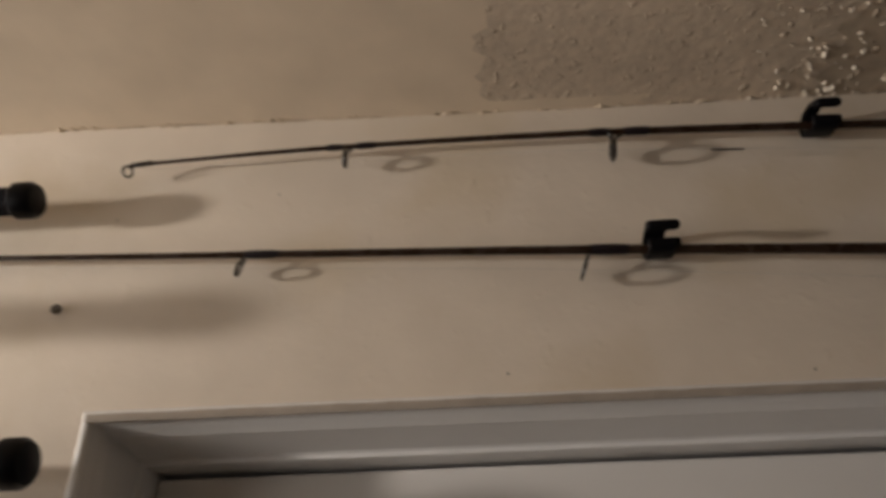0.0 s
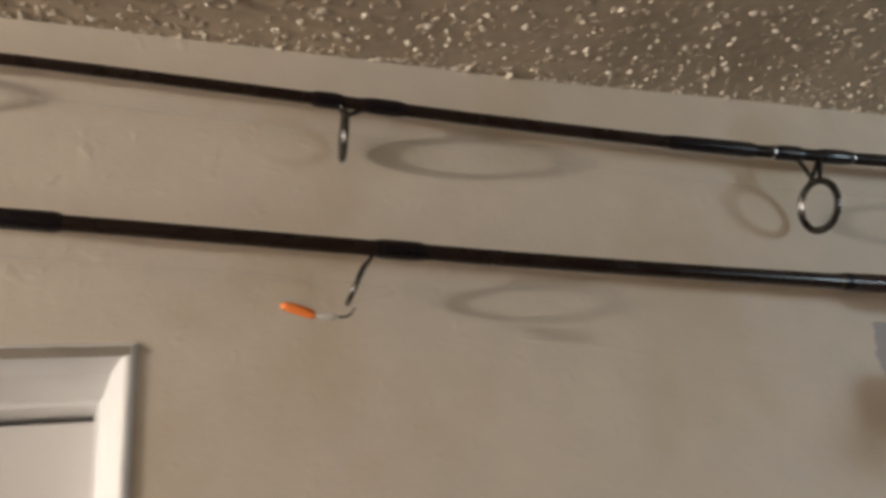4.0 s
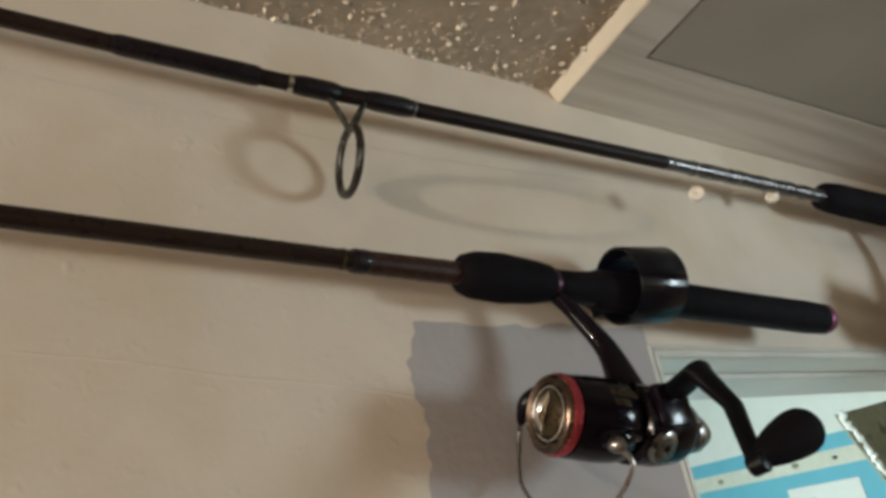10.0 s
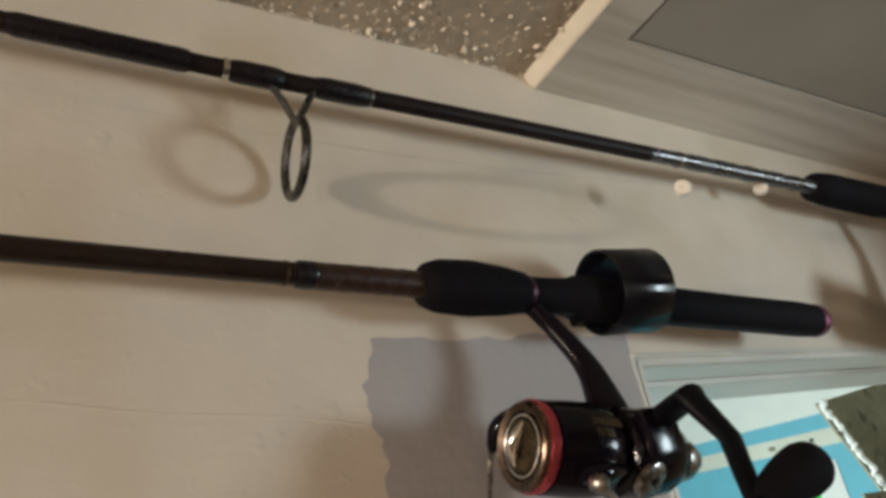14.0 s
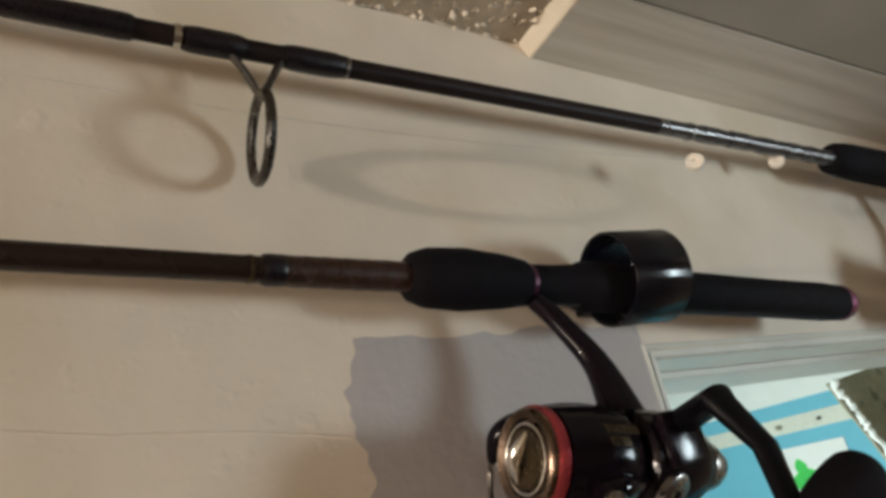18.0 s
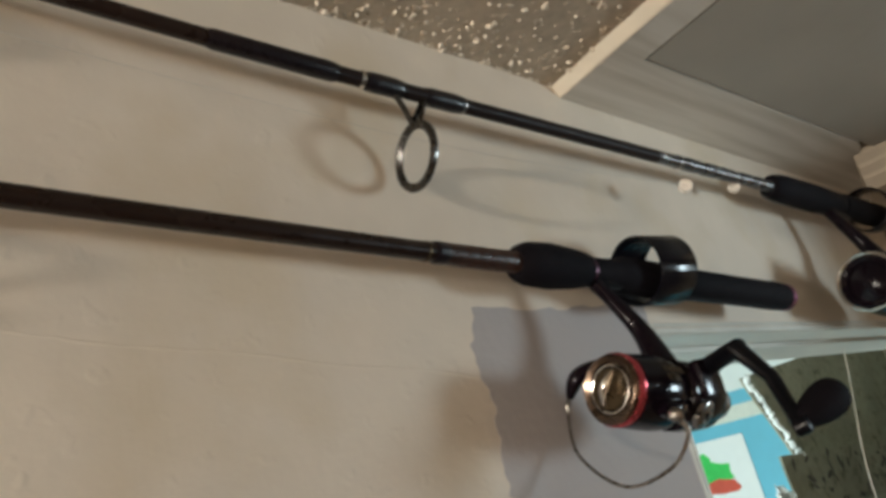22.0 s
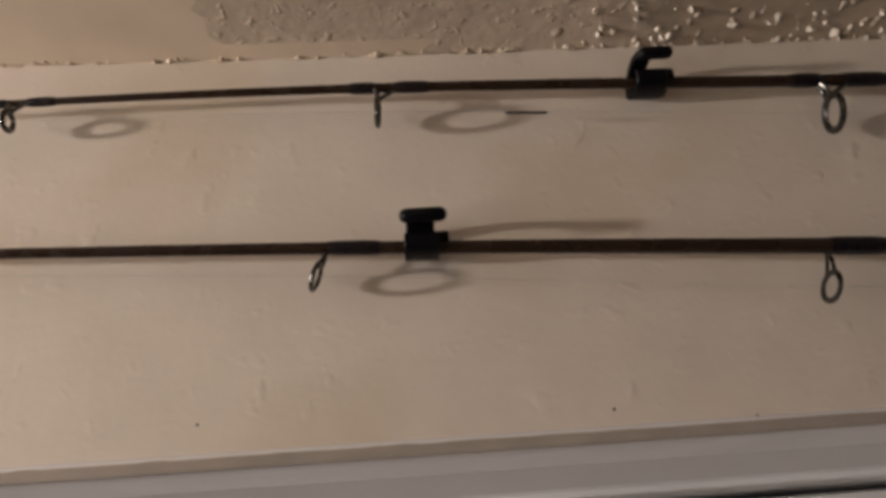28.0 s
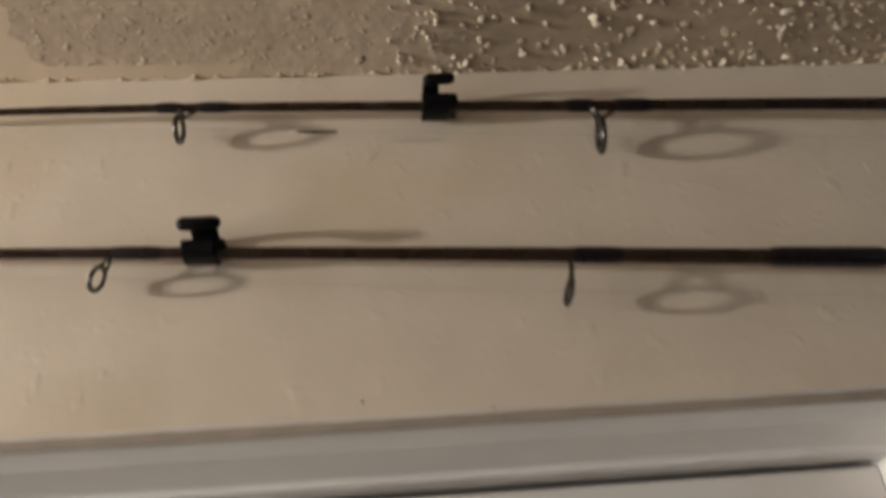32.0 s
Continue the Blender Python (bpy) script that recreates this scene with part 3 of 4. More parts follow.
def hanging_fabric():
    """Olive printed cloth wrapped in clear plastic, hung inside the room beyond."""
    f = thing("printed_cloth", "olive cloth with a dark leaf print, folded in clear plastic", "cloth")
    rng = random.Random(8)

    def sheet(name, quad, y, mat, wave, nx=26, nz=12, thick=0.004):
        bm = bmesh.new()
        tl, tr, br, bl = [np.array(q) for q in quad]
        grid = {}
        for side in (0, 1):
            for i in range(nx + 1):
                for j in range(nz + 1):
                    u, v = i / nx, j / nz
                    q = (tl * (1 - u) + tr * u) * (1 - v) + (bl * (1 - u) + br * u) * v
                    w = wave * (math.sin(u * 15 + v * 2.5) + 0.5 * math.sin(u * 31 + 1.3 + v * 5))
                    grid[side, i, j] = bm.verts.new((q[0], y + w + side * thick, q[1]))
        for side in (0, 1):
            for i in range(nx):
                for j in range(nz):
                    bm.faces.new([grid[side, i + a, j + b] for a, b in ((0, 0), (1, 0), (1, 1), (0, 1))])
        for i in range(nx):
            for j in (0, nz):
                bm.faces.new([grid[0, i, j], grid[0, i + 1, j], grid[1, i + 1, j], grid[1, i, j]])
        for j in range(nz):
            for i in (0, nx):
                bm.faces.new([grid[0, i, j], grid[0, i, j + 1], grid[1, i, j + 1], grid[1, i, j]])
        return part(name, bm, mat, f)

    sheet("cloth", ((2.355, 2.102), (3.294, 2.195), (3.294, 1.87), (2.470, 1.930)), 0.385, OLIVE, 0.004)
    bm = box(bmesh.new(), (3.276, 0.13, 1.86), (3.282, 0.392, 2.19), 0.001, 1)
    part("cloth_return", bm, OLIVE, f)
    flap = sheet("flap", ((2.362, 1.941), (3.25, 1.885), (3.22, 1.762), (2.367, 1.838)), 0.366, OLIVE, 0.003)
    sheet("lining", ((2.165, 1.862), (3.26, 1.80), (3.26, 1.35), (2.19, 1.35)), 0.392, LINING, 0.003)["label"] = "plain pale olive lining"
    flap["label"] = "folded flap with a bold leaf print"
    for _ in range(64):
        bm = bmesh.new()
        u, v = rng.random(), rng.random()
        cx, cz = 2.372 + 0.80 * u, 1.935 - 0.052 * u - 0.100 * v
        a, ln, w = rng.uniform(0, 3.14), rng.uniform(0.016, 0.042), rng.uniform(0.003, 0.0075)
        d, n = Vector((math.cos(a), 0, math.sin(a))), Vector((-math.sin(a), 0, math.cos(a)))
        c = Vector((cx, 0.3585, cz))
        vs = [bm.verts.new(c + d * s * ln + n * t * w) for s, t in ((-0.5, 0), (-0.2, 0.8), (0.2, 1), (0.5, 0), (0.2, -0.9), (-0.2, -0.7))]
        bm.faces.new(vs)
        part("leaf_shape", bm, LEAF, flap)
    bm = bmesh.new()
    edge = []
    for i in range(30):
        t = i / 29
        edge.append((2.350 + 0.118 * t + rng.uniform(-0.006, 0.004), 0.376 + rng.uniform(-0.004, 0.004), 2.106 - 0.176 * t, rng.uniform(0.003, 0.0075)))
    tube(bm, edge, 7)
    part("plastic_edge", bm, FOIL, f, "crumpled clear plastic edge")
    bm = bmesh.new()
    crumple = []
    for i in range(9):
        for j in range(7):
            crumple.append(bm.verts.new((2.285 + 0.0065 * i + rng.uniform(-0.004, 0.004), 0.362 + rng.uniform(-0.012, 0.006), 1.898 - 0.0065 * j - 0.0025 * i + rng.uniform(-0.004, 0.004))))
    for i in range(8):
        for j in range(6):
            q = [crumple[(i + a) * 7 + j + b] for a, b in ((0, 0), (1, 0), (1, 1), (0, 1))]
            bm.faces.new(q[:3])
            bm.faces.new((q[0], q[2], q[3]))
    r = bmesh.ops.extrude_face_region(bm, geom=bm.faces[:])
    bmesh.ops.translate(bm, verts=[v for v in r["geom"] if isinstance(v, bmesh.types.BMVert)], vec=(0, 0.002, 0))
    part("plastic_corner", bm, FOIL, f, "crumpled clear plastic corner")
    c = thing("cord", "thin white cord hanging in the doorway", "cord")
    part("strand", tube(bmesh.new(), spline([(2.045, 0.075, 2.078, 0.0008), (2.012, 0.075, 2.02, 0.0008), (1.960, 0.076, 1.93, 0.0008), (1.935, 0.075, 1.84, 0.0008)], 6), 6), WHITEB, c)


next_room()
poster()
hanging_fabric()


# ---- fishing tackle ----
def at_x(path, x):
    for a, b in zip(path, path[1:]):
        if a[0] <= x <= b[0]:
            t = (x - a[0]) / (b[0] - a[0])
            return np.array(a) * (1 - t) + np.array(b) * t
    return np.array(path[-1] if x > path[-1][0] else path[0])


def stretch(path, a, b, grow=1.0, n=8, add=0.0):
    return [(*q[:3], q[3] * grow + add) for q in (at_x(path, a + (b - a) * k / n) for k in range(n + 1))]


def sleeve(path, a, b, prof, n=6):
    """Radii prof over a..b along a rod."""
    out = []
    for k, (t, r) in enumerate(prof):
        q = at_x(path, a + (b - a) * t)
        out.append((*q[:3], r))
    return out


def guide(rod, path, foot, lean, drop, r, turn=0.0, two=True, thick=0.0011, side_of=1):
    """A line guide: a ring under the rod on thin legs, with a lashing over each foot."""
    q = at_x(path, foot)
    top = q[2] - q[3]
    swing = 0.0055 if side_of < 0 else 0.0
    c = (foot - lean, q[1] + swing, q[2] - drop)
    g = new("guide")
    g.parent = rod
    nrm = (math.cos(radians(turn)), math.sin(radians(turn)), -lean / drop * 0.8)
    bm = tube(bmesh.new(), loop_ring(c, nrm, r, thick, 26), 8, closed=True)
    part("guide_ring", bm, STEEL, g)
    bm = tube(bmesh.new(), loop_ring(c, nrm, r - thick * 0.9, thick * 0.55, 26), 6, closed=True)
    part("ring_insert", bm, STEEL, g)
    ends = ((-1, 0.35), (1, 0.35), (0, 1.0)) if two else ((-0.5, 0.3), (0.5, 0.3))
    up = Vector((lean / drop * 0.8, -swing / drop, 1)).normalized()
    for k, (side, run) in enumerate(ends):
        spread = 0.25 if two else 1.1
        a = Vector(c) + up * r * (0.98 if two else 0.80) + Vector((0, side * r * spread, -abs(side) * r * 0.05))
        reach = (drop * 0.55 if two else drop * 0.45) * (0.6 if side_of < 0 else 1)
        b = Vector((foot + side_of * (reach if side == 0 else -reach * (0.6 if side_of < 0 else 0.25)) * (1 if two else 1.2), q[1] + side * 0.0012, top + 0.0004))
        mid = (a + b) / 2 + Vector((0.0006, 0, 0.0008))
        bm = tube(bmesh.new(), spline([(*a, thick * 0.75), (*mid, thick * 0.75), (*b, thick * 0.8)], 4), 7)
        part("guide_leg", bm, STEEL, g)
    return c


def lashing(rod, path, a, b, grow=0.0011, mat=None):
    grow = grow * 0.55 if a < 0.72 else grow
    pr = stretch(path, a, b, 1.0, 8)
    out = []
    for k, q in enumerate(pr):
        e = min(k, len(pr) - 1 - k) / 2
        out.append((*q[:3], q[3] + grow * min(1, 0.35 + e)))
    part("thread_wrap", tube(bmesh.new(), out, 14), mat or WRAPM, rod)


def band(rod, path, x, w, add=0.0005, mat=None):
    part("trim_ring", tube(bmesh.new(), stretch(path, x - w / 2, x + w / 2, 1, 2, add), 16), mat or BANDM, rod)


ROD1 = spline([(-0.0001, -0.0134, 2.2666, 0.0011), (0.1386, -0.0138, 2.2722, 0.0016), (0.3177, -0.0145, 2.2725, 0.0023), (0.5311, -0.0165, 2.265, 0.003), (0.6823, -0.018, 2.2599, 0.0034), (0.9328, -0.0235, 2.246, 0.0042), (1.12, -0.031, 2.2365, 0.0046), (1.33, -0.035, 2.2355, 0.0052), (1.69, -0.038, 2.236, 0.0062), (2.11, -0.045, 2.231, 0.007)], 10)
ROD1 = [q * np.array((1, 1, 1, 1.06)) for q in ROD1]
ROD2 = spline([(-0.2834, -0.01, 2.2094, 0.0011), (-0.0062, -0.0112, 2.1975, 0.0018), (0.3321, -0.0132, 2.1832, 0.0028), (0.6698, -0.0215, 2.1596, 0.0041), (0.9462, -0.029, 2.1397, 0.0047), (1.17, -0.031, 2.1285, 0.0053), (1.31, -0.034, 2.122, 0.006), (1.6, -0.0475, 2.1025, 0.006)], 10)
ROD2 = [q * np.array((1, 1, 1, 1.07)) - np.array((0, 0, 0.0003, 0)) for q in ROD2]


def rod_one():
    rod = thing("fishing_rod", "long dark graphite spinning rod with black foam grips on the wall", "fishing rod", "rods on the wall")
    part("rod_blank", tube(bmesh.new(), stretch(ROD1, -0.0001, 0.640, 1, 60), 12), BLANKB, rod, "thin brown tip section")
    part("rod_blank", tube(bmesh.new(), stretch(ROD1, 0.636, 1.135, 1, 40), 12), BLANK, rod)
    part("rod_blank", tube(bmesh.new(), stretch(ROD1, 1.13, 1.335, 0.95, 20), 16), SATINB, rod)
    part("rod_blank", tube(bmesh.new(), stretch(ROD1, 1.33, 1.465, 0.952, 20), 20), SATINB, rod, "satin brown-black middle section")
    part("rod_blank", tube(bmesh.new(), stretch(ROD1, 1.455, 1.70, 0.95, 24), 20), GLOSSB, rod, "glossy blue-black butt section")
    part("ferrule", tube(bmesh.new(), sleeve(ROD1, 1.06, 1.135, ((0, 0.0047), (0.05, 0.0056), (0.95, 0.0060), (1, 0.0056)))), WRAPM, rod)
    band(rod, ROD1, 1.1525, 0.0030, 0.0006, BRIGHT)
    band(rod, ROD1, 1.2325, 0.0015)
    band(rod, ROD1, 1.500, 0.003)
    for a, b in ((1.512, 1.536), (1.545, 1.572), (1.584, 1.600), (1.622, 1.640), (1.655, 1.668)):
        lashing(rod, ROD1, a, b, 0.00025, GLOSSB)
    for foot, lean, drop, r, turn, two in ((0.1407, 0.0, 0.0105, 0.0048, 0, True), (0.3177, 0.001, 0.0145, 0.0068, 0, True), (0.5432, 0.001, 0.0205, 0.0092, -6, True), (0.822, 0.003, 0.0255, 0.0148, -6, True), (1.190, 0.003, 0.0425, 0.0200, -7, True)):
        guide(rod, ROD1, foot, lean, drop, r, turn, two, 0.0009 + r * 0.075, -1 if foot > 1 else 1)
        w = 0.010 + r * 0.9
        if foot > 1:
            lashing(rod, ROD1, foot - 0.0345, foot - 0.008)
            lashing(rod, ROD1, foot + 0.011, foot + 0.041)
            continue
        lashing(rod, ROD1, foot - w * 0.9, foot - 0.002)
        lashing(rod, ROD1, foot + 0.004 + drop * 0.3, foot + drop * 0.6 + w)
    tip = part("tip_top", tube(bmesh.new(), [(-0.0055, -0.0134, 2.2650, 0.0011), (-0.0015, -0.0134, 2.2662, 0.0018), (0.010, -0.0134, 2.2672, 0.0019), (0.012, -0.0134, 2.2673, 0.0014)], 10), STEEL, rod)
    part("tip_ring", tube(bmesh.new(), loop_ring((-0.0050, -0.0134, 2.2612), (0.8, -0.35, -0.35), 0.0036, 0.0009, 18), 7, closed=True), STEEL, tip, "small dark steel tip ring")
    part("foregrip", tube(bmesh.new(), sleeve(ROD1, 1.69, 1.880, ((0, 0.0105), (0.03, 0.0140), (0.12, 0.0158), (0.6, 0.0165), (0.97, 0.0150), (1, 0.0125))), 22), FOAM, rod)
    part("reel_seat", tube(bmesh.new(), sleeve(ROD1, 1.878, 2.03, ((0, 0.0150), (0.1, 0.0165), (0.25, 0.0160), (0.8, 0.0160), (1, 0.016))), 22), FOAM, rod)
    part("rear_grip", tube(bmesh.new(), sleeve(ROD1, 2.03, 2.10, ((0, 0.0130), (0.1, 0.0145), (0.8, 0.0135), (1, 0.013))), 22), FOAM, rod)
    part("butt_cap", tube(bmesh.new(), sleeve(ROD1, 2.098, 2.11, ((0, 0.012), (0.6, 0.0115), (0.9, 0.008), (1, 0.003))), 20), PURPLE, rod)
    return rod


def rod_two():
    rod = thing("fishing_rod", "two-piece dark brown spinning rod with foam grip and purple cap", "fishing rod", "rods on the wall")
    part("rod_blank", tube(bmesh.new(), stretch(ROD2, -0.27, 0.667, 1, 70), 12), BLANKB, rod)
    part("rod_blank", tube(bmesh.new(), stretch(ROD2, 0.66, 1.19, 1, 50), 14), BLANK, rod)
    part("ferrule", tube(bmesh.new(), sleeve(ROD2, 0.61, 0.668, ((0, 0.0042), (0.08, 0.0052), (0.95, 0.0056), (1, 0.0050)))), WRAPM, rod)
    band(rod, ROD2, 1.173, 0.0016, 0.0004, DARKBRONZE)
    lashing(rod, ROD2, 1.178, 1.188, 0.0012)
    part("brown_wrap", tube(bmesh.new(), stretch(ROD2, 1.186, 1.246, 1, 10, 0.0008), 16), BROWNW, rod, "brown diamond thread winding")
    k = bmesh.new()
    for s in (1, -1):
        for ph in range(3):
            pts = []
            for i in range(30):
                t = i / 29
                q = at_x(ROD2, 1.187 + 0.058 * t)
                a = s * 4 * math.pi * t + ph * 2.1
                pts.append((q[0], q[1] + (q[3] + 0.0009) * math.cos(a), q[2] + (q[3] + 0.0008) * math.sin(a), 0.0003))
            tube(k, pts, 5)
    part("cross_thread", k, BROWNT, rod)
    for foot, lean, drop, r, turn, two in ((0.0821, 0.004, 0.0095, 0.0045, 10, False), (0.2932, 0.006, 0.0135, 0.0060, 0, False), (0.5156, 0.006, 0.0195, 0.0066, 3, False), (0.832, 0.014, 0.0225, 0.0120, -4, False)):
        guide(rod, ROD2, foot, lean, drop, r, turn, two, 0.0008 + r * 0.05)
        lashing(rod, ROD2, foot - 0.001, foot + 0.016 + r)
    part("foregrip", tube(bmesh.new(), sleeve(ROD2, 1.245, 1.312, ((0, 0.0085), (0.04, 0.0115), (0.15, 0.0140), (0.45, 0.0152), (0.8, 0.0135), (0.97, 0.0118), (1, 0.010))), 22), FOAM, rod)
    band(rod, ROD2, 1.3135, 0.0025, 0.0036, PURPLEB)
    part("reel_seat", tube(bmesh.new(), sleeve(ROD2, 1.314, 1.415, ((0, 0.0098), (0.15, 0.0102), (0.3, 0.0115), (0.36, 0.0138), (0.9, 0.0135), (1, 0.0120))), 22), FOAM, rod)
    part("rear_grip", tube(bmesh.new(), sleeve(ROD2, 1.413, 1.583, ((0, 0.0118), (0.06, 0.0128), (0.5, 0.0125), (0.9, 0.0130), (1, 0.0122))), 22), FOAM, rod)
    part("butt_cap", tube(bmesh.new(), sleeve(ROD2, 1.582, 1.598, ((0, 0.0124), (0.3, 0.0125), (0.65, 0.0105), (0.9, 0.0065), (1, 0.002))), 22), PURPLE, rod, "shiny purple metal butt cap")
    return rod


rod_one()
rod_two()


def reel(at, rod_z, rim, label, crank=True, face=None, size=1.0):
    """A spinning reel hung under its rod. at: the centre of the spool's face; the spool looks along -x."""
    ax = Vector((1, -0.08, -0.16)).normalized()
    c = Vector(at)
    rod_z = at[2] + (rod_z - at[2]) / size
    r = thing("spinning_reel", label, "fishing reel", "reels on the wall")
    P = lambda d, dy=0.0, dz=0.0: c + ax * d + Vector((0, dy, dz))
    Q = lambda x, y, z: c + Vector((x, y, z))
    sp = part("spool", turned(bmesh.new(), P(-0.001), ax, [(0.003, 0.0001), (0.003, 0.0155), (0.0015, 0.0160), (0.0, 0.0188), (0.0006, 0.0198), (0.0016, 0.0205), (0.007, 0.0204), (0.0075, 0.018), (0.014, 0.018)], 36), face or BRONZE, r, "bronze spool face" if not face else "dark spool face")
    part("spool_rim", turned(bmesh.new(), P(0.0022), ax, [(0, 0.0180), (0, 0.0209), (0.0014, 0.0217), (0.0046, 0.0216), (0.0052, 0.018)], 36), rim, sp, "red anodised rim" if rim is RED else "thin silver rim")
    if face:
        part("spool_edge", tube(bmesh.new(), loop_ring(P(0.0003), ax, 0.0220, 0.0013, 32), 7, closed=True), BRIGHT, sp, "thin polished edge ring")
        part("drag_knob", turned(bmesh.new(), P(-0.0045), ax, [(0, 0.0004), (0.0006, 0.0035), (0.0024, 0.0090), (0.0060, 0.0150), (0.0080, 0.0155)], 32), GLOSSP, sp)
    else:
        part("spool_ring", tube(bmesh.new(), loop_ring(P(0.0005), ax, 0.0138, 0.0008, 28), 7, closed=True), BRIGHT, sp)
        part("drag_knob", turned(bmesh.new(), P(-0.0005), ax, [(0, 0.0118), (0.003, 0.0130), (0.006, 0.0130)], 28), DARKBRONZE, sp, "dark bronze drag knob")
        bm = tube(bmesh.new(), spline([(*P(-0.001, 0, -0.0120), 0.0006), (*P(-0.004, 0, -0.005), 0.0024), (*P(-0.005), 0.0030), (*P(-0.004, 0, 0.005), 0.0024), (*P(-0.001, 0, 0.0120), 0.0006)], 5), 10, flat=1.0)
        bmesh.ops.rotate(bm, verts=bm.verts, cent=c, matrix=Matrix.Rotation(radians(38), 3, ax))
        part("knob_bar", bm, BRIGHT, sp, "polished finger bar")
    ro = part("rotor", turned(bmesh.new(), P(0.0078), ax, [(0, 0.0190), (0.001, 0.0216), (0.016, 0.0226), (0.028, 0.0226), (0.036, 0.0215), (0.040, 0.018)], 36), GLOSSP, r)
    low = Vector((0, -0.77, -0.64))
    tubes = [spline([(*(P(0.042) + low * 0.018), 0.005), (*(P(0.03) + low * 0.0215), 0.0075), (*(P(0.022) + low * 0.0236), 0.0070), (*(P(0.015) + low * 0.0235), 0.0050)], 5)]
    if not face:
        tubes.append(spline([(*Q(0.062, 0.010, 0.012), 0.0080), (*Q(0.044, 0.018, 0.0165), 0.0088), (*Q(0.028, 0.027, 0.0175), 0.0085), (*Q(0.0185, 0.034, 0.0150), 0.0074), (*Q(0.0165, 0.0395, 0.0085), 0.0052), (*Q(0.0160, 0.0420, 0.0040), 0.0030)], 5))
    for pts in tubes:
        part("rotor_arm", tube(bmesh.new(), pts, 12, flat=0.75), GLOSSP, ro)
    bail = spline([(*Q(0.0160, 0.0415, 0.0060), 0.0019), (*Q(0.0160, 0.0465, -0.0040), 0.0014), (*P(0.006, 0.040, -0.030), 0.0011), (*P(0.004, 0.012, -0.053), 0.0011), (*P(0.014, -0.014, -0.047), 0.0011), (*P(0.024, -0.024, -0.030), 0.0013), (*P(0.021, -0.023, -0.021), 0.002)], 7)
    if not face:
        part("bail_wire", tube(bmesh.new(), bail, 8), BANDM, ro, "bent steel bail wire")
        part("line_roller", turned(bmesh.new(), P(0.016, -0.021, -0.019), (0.5, -1, -0.3), [(0, 0.003), (0.002, 0.0042), (0.006, 0.0042), (0.008, 0.0025)], 16), BANDM, ro)
        for d0, d1, a0 in ((0.026, 0.043, 62), (0.026, 0.036, 76)):
            bm = bmesh.new()
            rows = []
            for k in range(5):
                a = radians(a0 + 10 * k / 4)
                rad = Vector((0, -math.sin(a), math.cos(a)))
                rows.append([bm.verts.new(P(d) + rad * q) for d, q in ((d0, 0.0215), (d0, 0.0228), (d1, 0.0227), (d1, 0.0212))])
            for r0, r1 in zip(rows, rows[1:]):
                for k in range(4):
                    bm.faces.new((r0[k], r0[(k + 1) % 4], r1[(k + 1) % 4], r1[k]))
            bm.faces.new(rows[0])
            bm.faces.new(rows[-1][::-1])
            part("printed_bar", bm, DARKBRONZE, ro, "dull bronze printed bar")
    body = part("body", turned(bmesh.new(), P(0.048), ax, [(0, 0.017), (0.004, 0.0222), (0.020, 0.0222), (0.034, 0.0200), (0.044, 0.015), (0.047, 0.010)], 28), GLOSSP, r)
    bm = box(bmesh.new(), (-0.012, -0.0035, -0.012), (0.012, 0.0035, 0.012), 0.003, 2)
    bmesh.ops.translate(bm, verts=bm.verts, vec=P(0.066, -0.021, 0.006))
    part("side_plate", bm, GLOSSP, body)
    part("side_cover", turned(bmesh.new(), P(0.058, -0.0130, -0.0140), (0.1, -0.75, -0.66), [(0, 0.0095), (0.004, 0.0095), (0.0052, 0.0080), (0.0054, 0.0040), (0.0046, 0.0036), (0.0046, 0.0005)], 24), BANDM, body, "round dull metal side cover")
    part("screw", turned(bmesh.new(), P(0.0583, -0.0166, -0.0170), (0.1, -0.75, -0.66), [(0, 0.0022), (0.0010, 0.0020), (0.0013, 0.0006)], 12), PLASTIC, body)
    part("rear_cap", turned(bmesh.new(), P(0.090, -0.001, -0.002), ax, [(0, 0.0118), (0.004, 0.0120), (0.010, 0.0104), (0.016, 0.0068), (0.018, 0.002)], 22), BANDM, r, "chromed rear drag cap")
    q = P(0.062, 0.002, 0.016)
    top = Vector((at[0] + 0.058, at[1] + 0.019, rod_z - 0.010))
    stem = spline([(*q, 0.0125), (*(q * 0.55 + top * 0.45 + Vector((0.004, 0, 0))), 0.0080), (*(q * 0.18 + top * 0.82 + Vector((-0.004, 0, 0))), 0.0062), (*(top + Vector((-0.012, 0, 0.002))), 0.0060)], 6)
    part("stem", tube(bmesh.new(), stem, 12, flat=0.8), GLOSSP, r)
    foot = spline([(*(top + Vector((-0.035, 0.004, 0.0005))), 0.002), (*(top + Vector((-0.012, 0.002, 0.002))), 0.0045), (*(top + Vector((0.02, 0, 0))), 0.0035), (*(top + Vector((0.04, 0, -0.001))), 0.0015)], 5)
    part("reel_foot", tube(bmesh.new(), foot, 10, flat=0.6), PLASTIC, r)
    if crank:
        a, b, d = Q(0.071, -0.020, 0.001), Q(0.0600, -0.0525, 0.0065), Q(0.0485, -0.0765, -0.0415)
        low = b * 0.5 + d * 0.5 + Vector((0.0050, -0.0020, 0.0025))
        pts = [(*a, 0.0086), (*(a * 0.55 + b * 0.45), 0.0080), (*(a * 0.10 + b * 0.90), 0.0076), (*b, 0.0084), (*(b * 0.94 + d * 0.06 + Vector((0.0006, 0, 0))), 0.0072), (*(b * 0.75 + d * 0.25 + Vector((0.0024, -0.001, 0.001))), 0.0064), (*low, 0.0056), (*(b * 0.22 + d * 0.78 + Vector((0.0018, -0.001, 0))), 0.0051), (*d, 0.0050)]
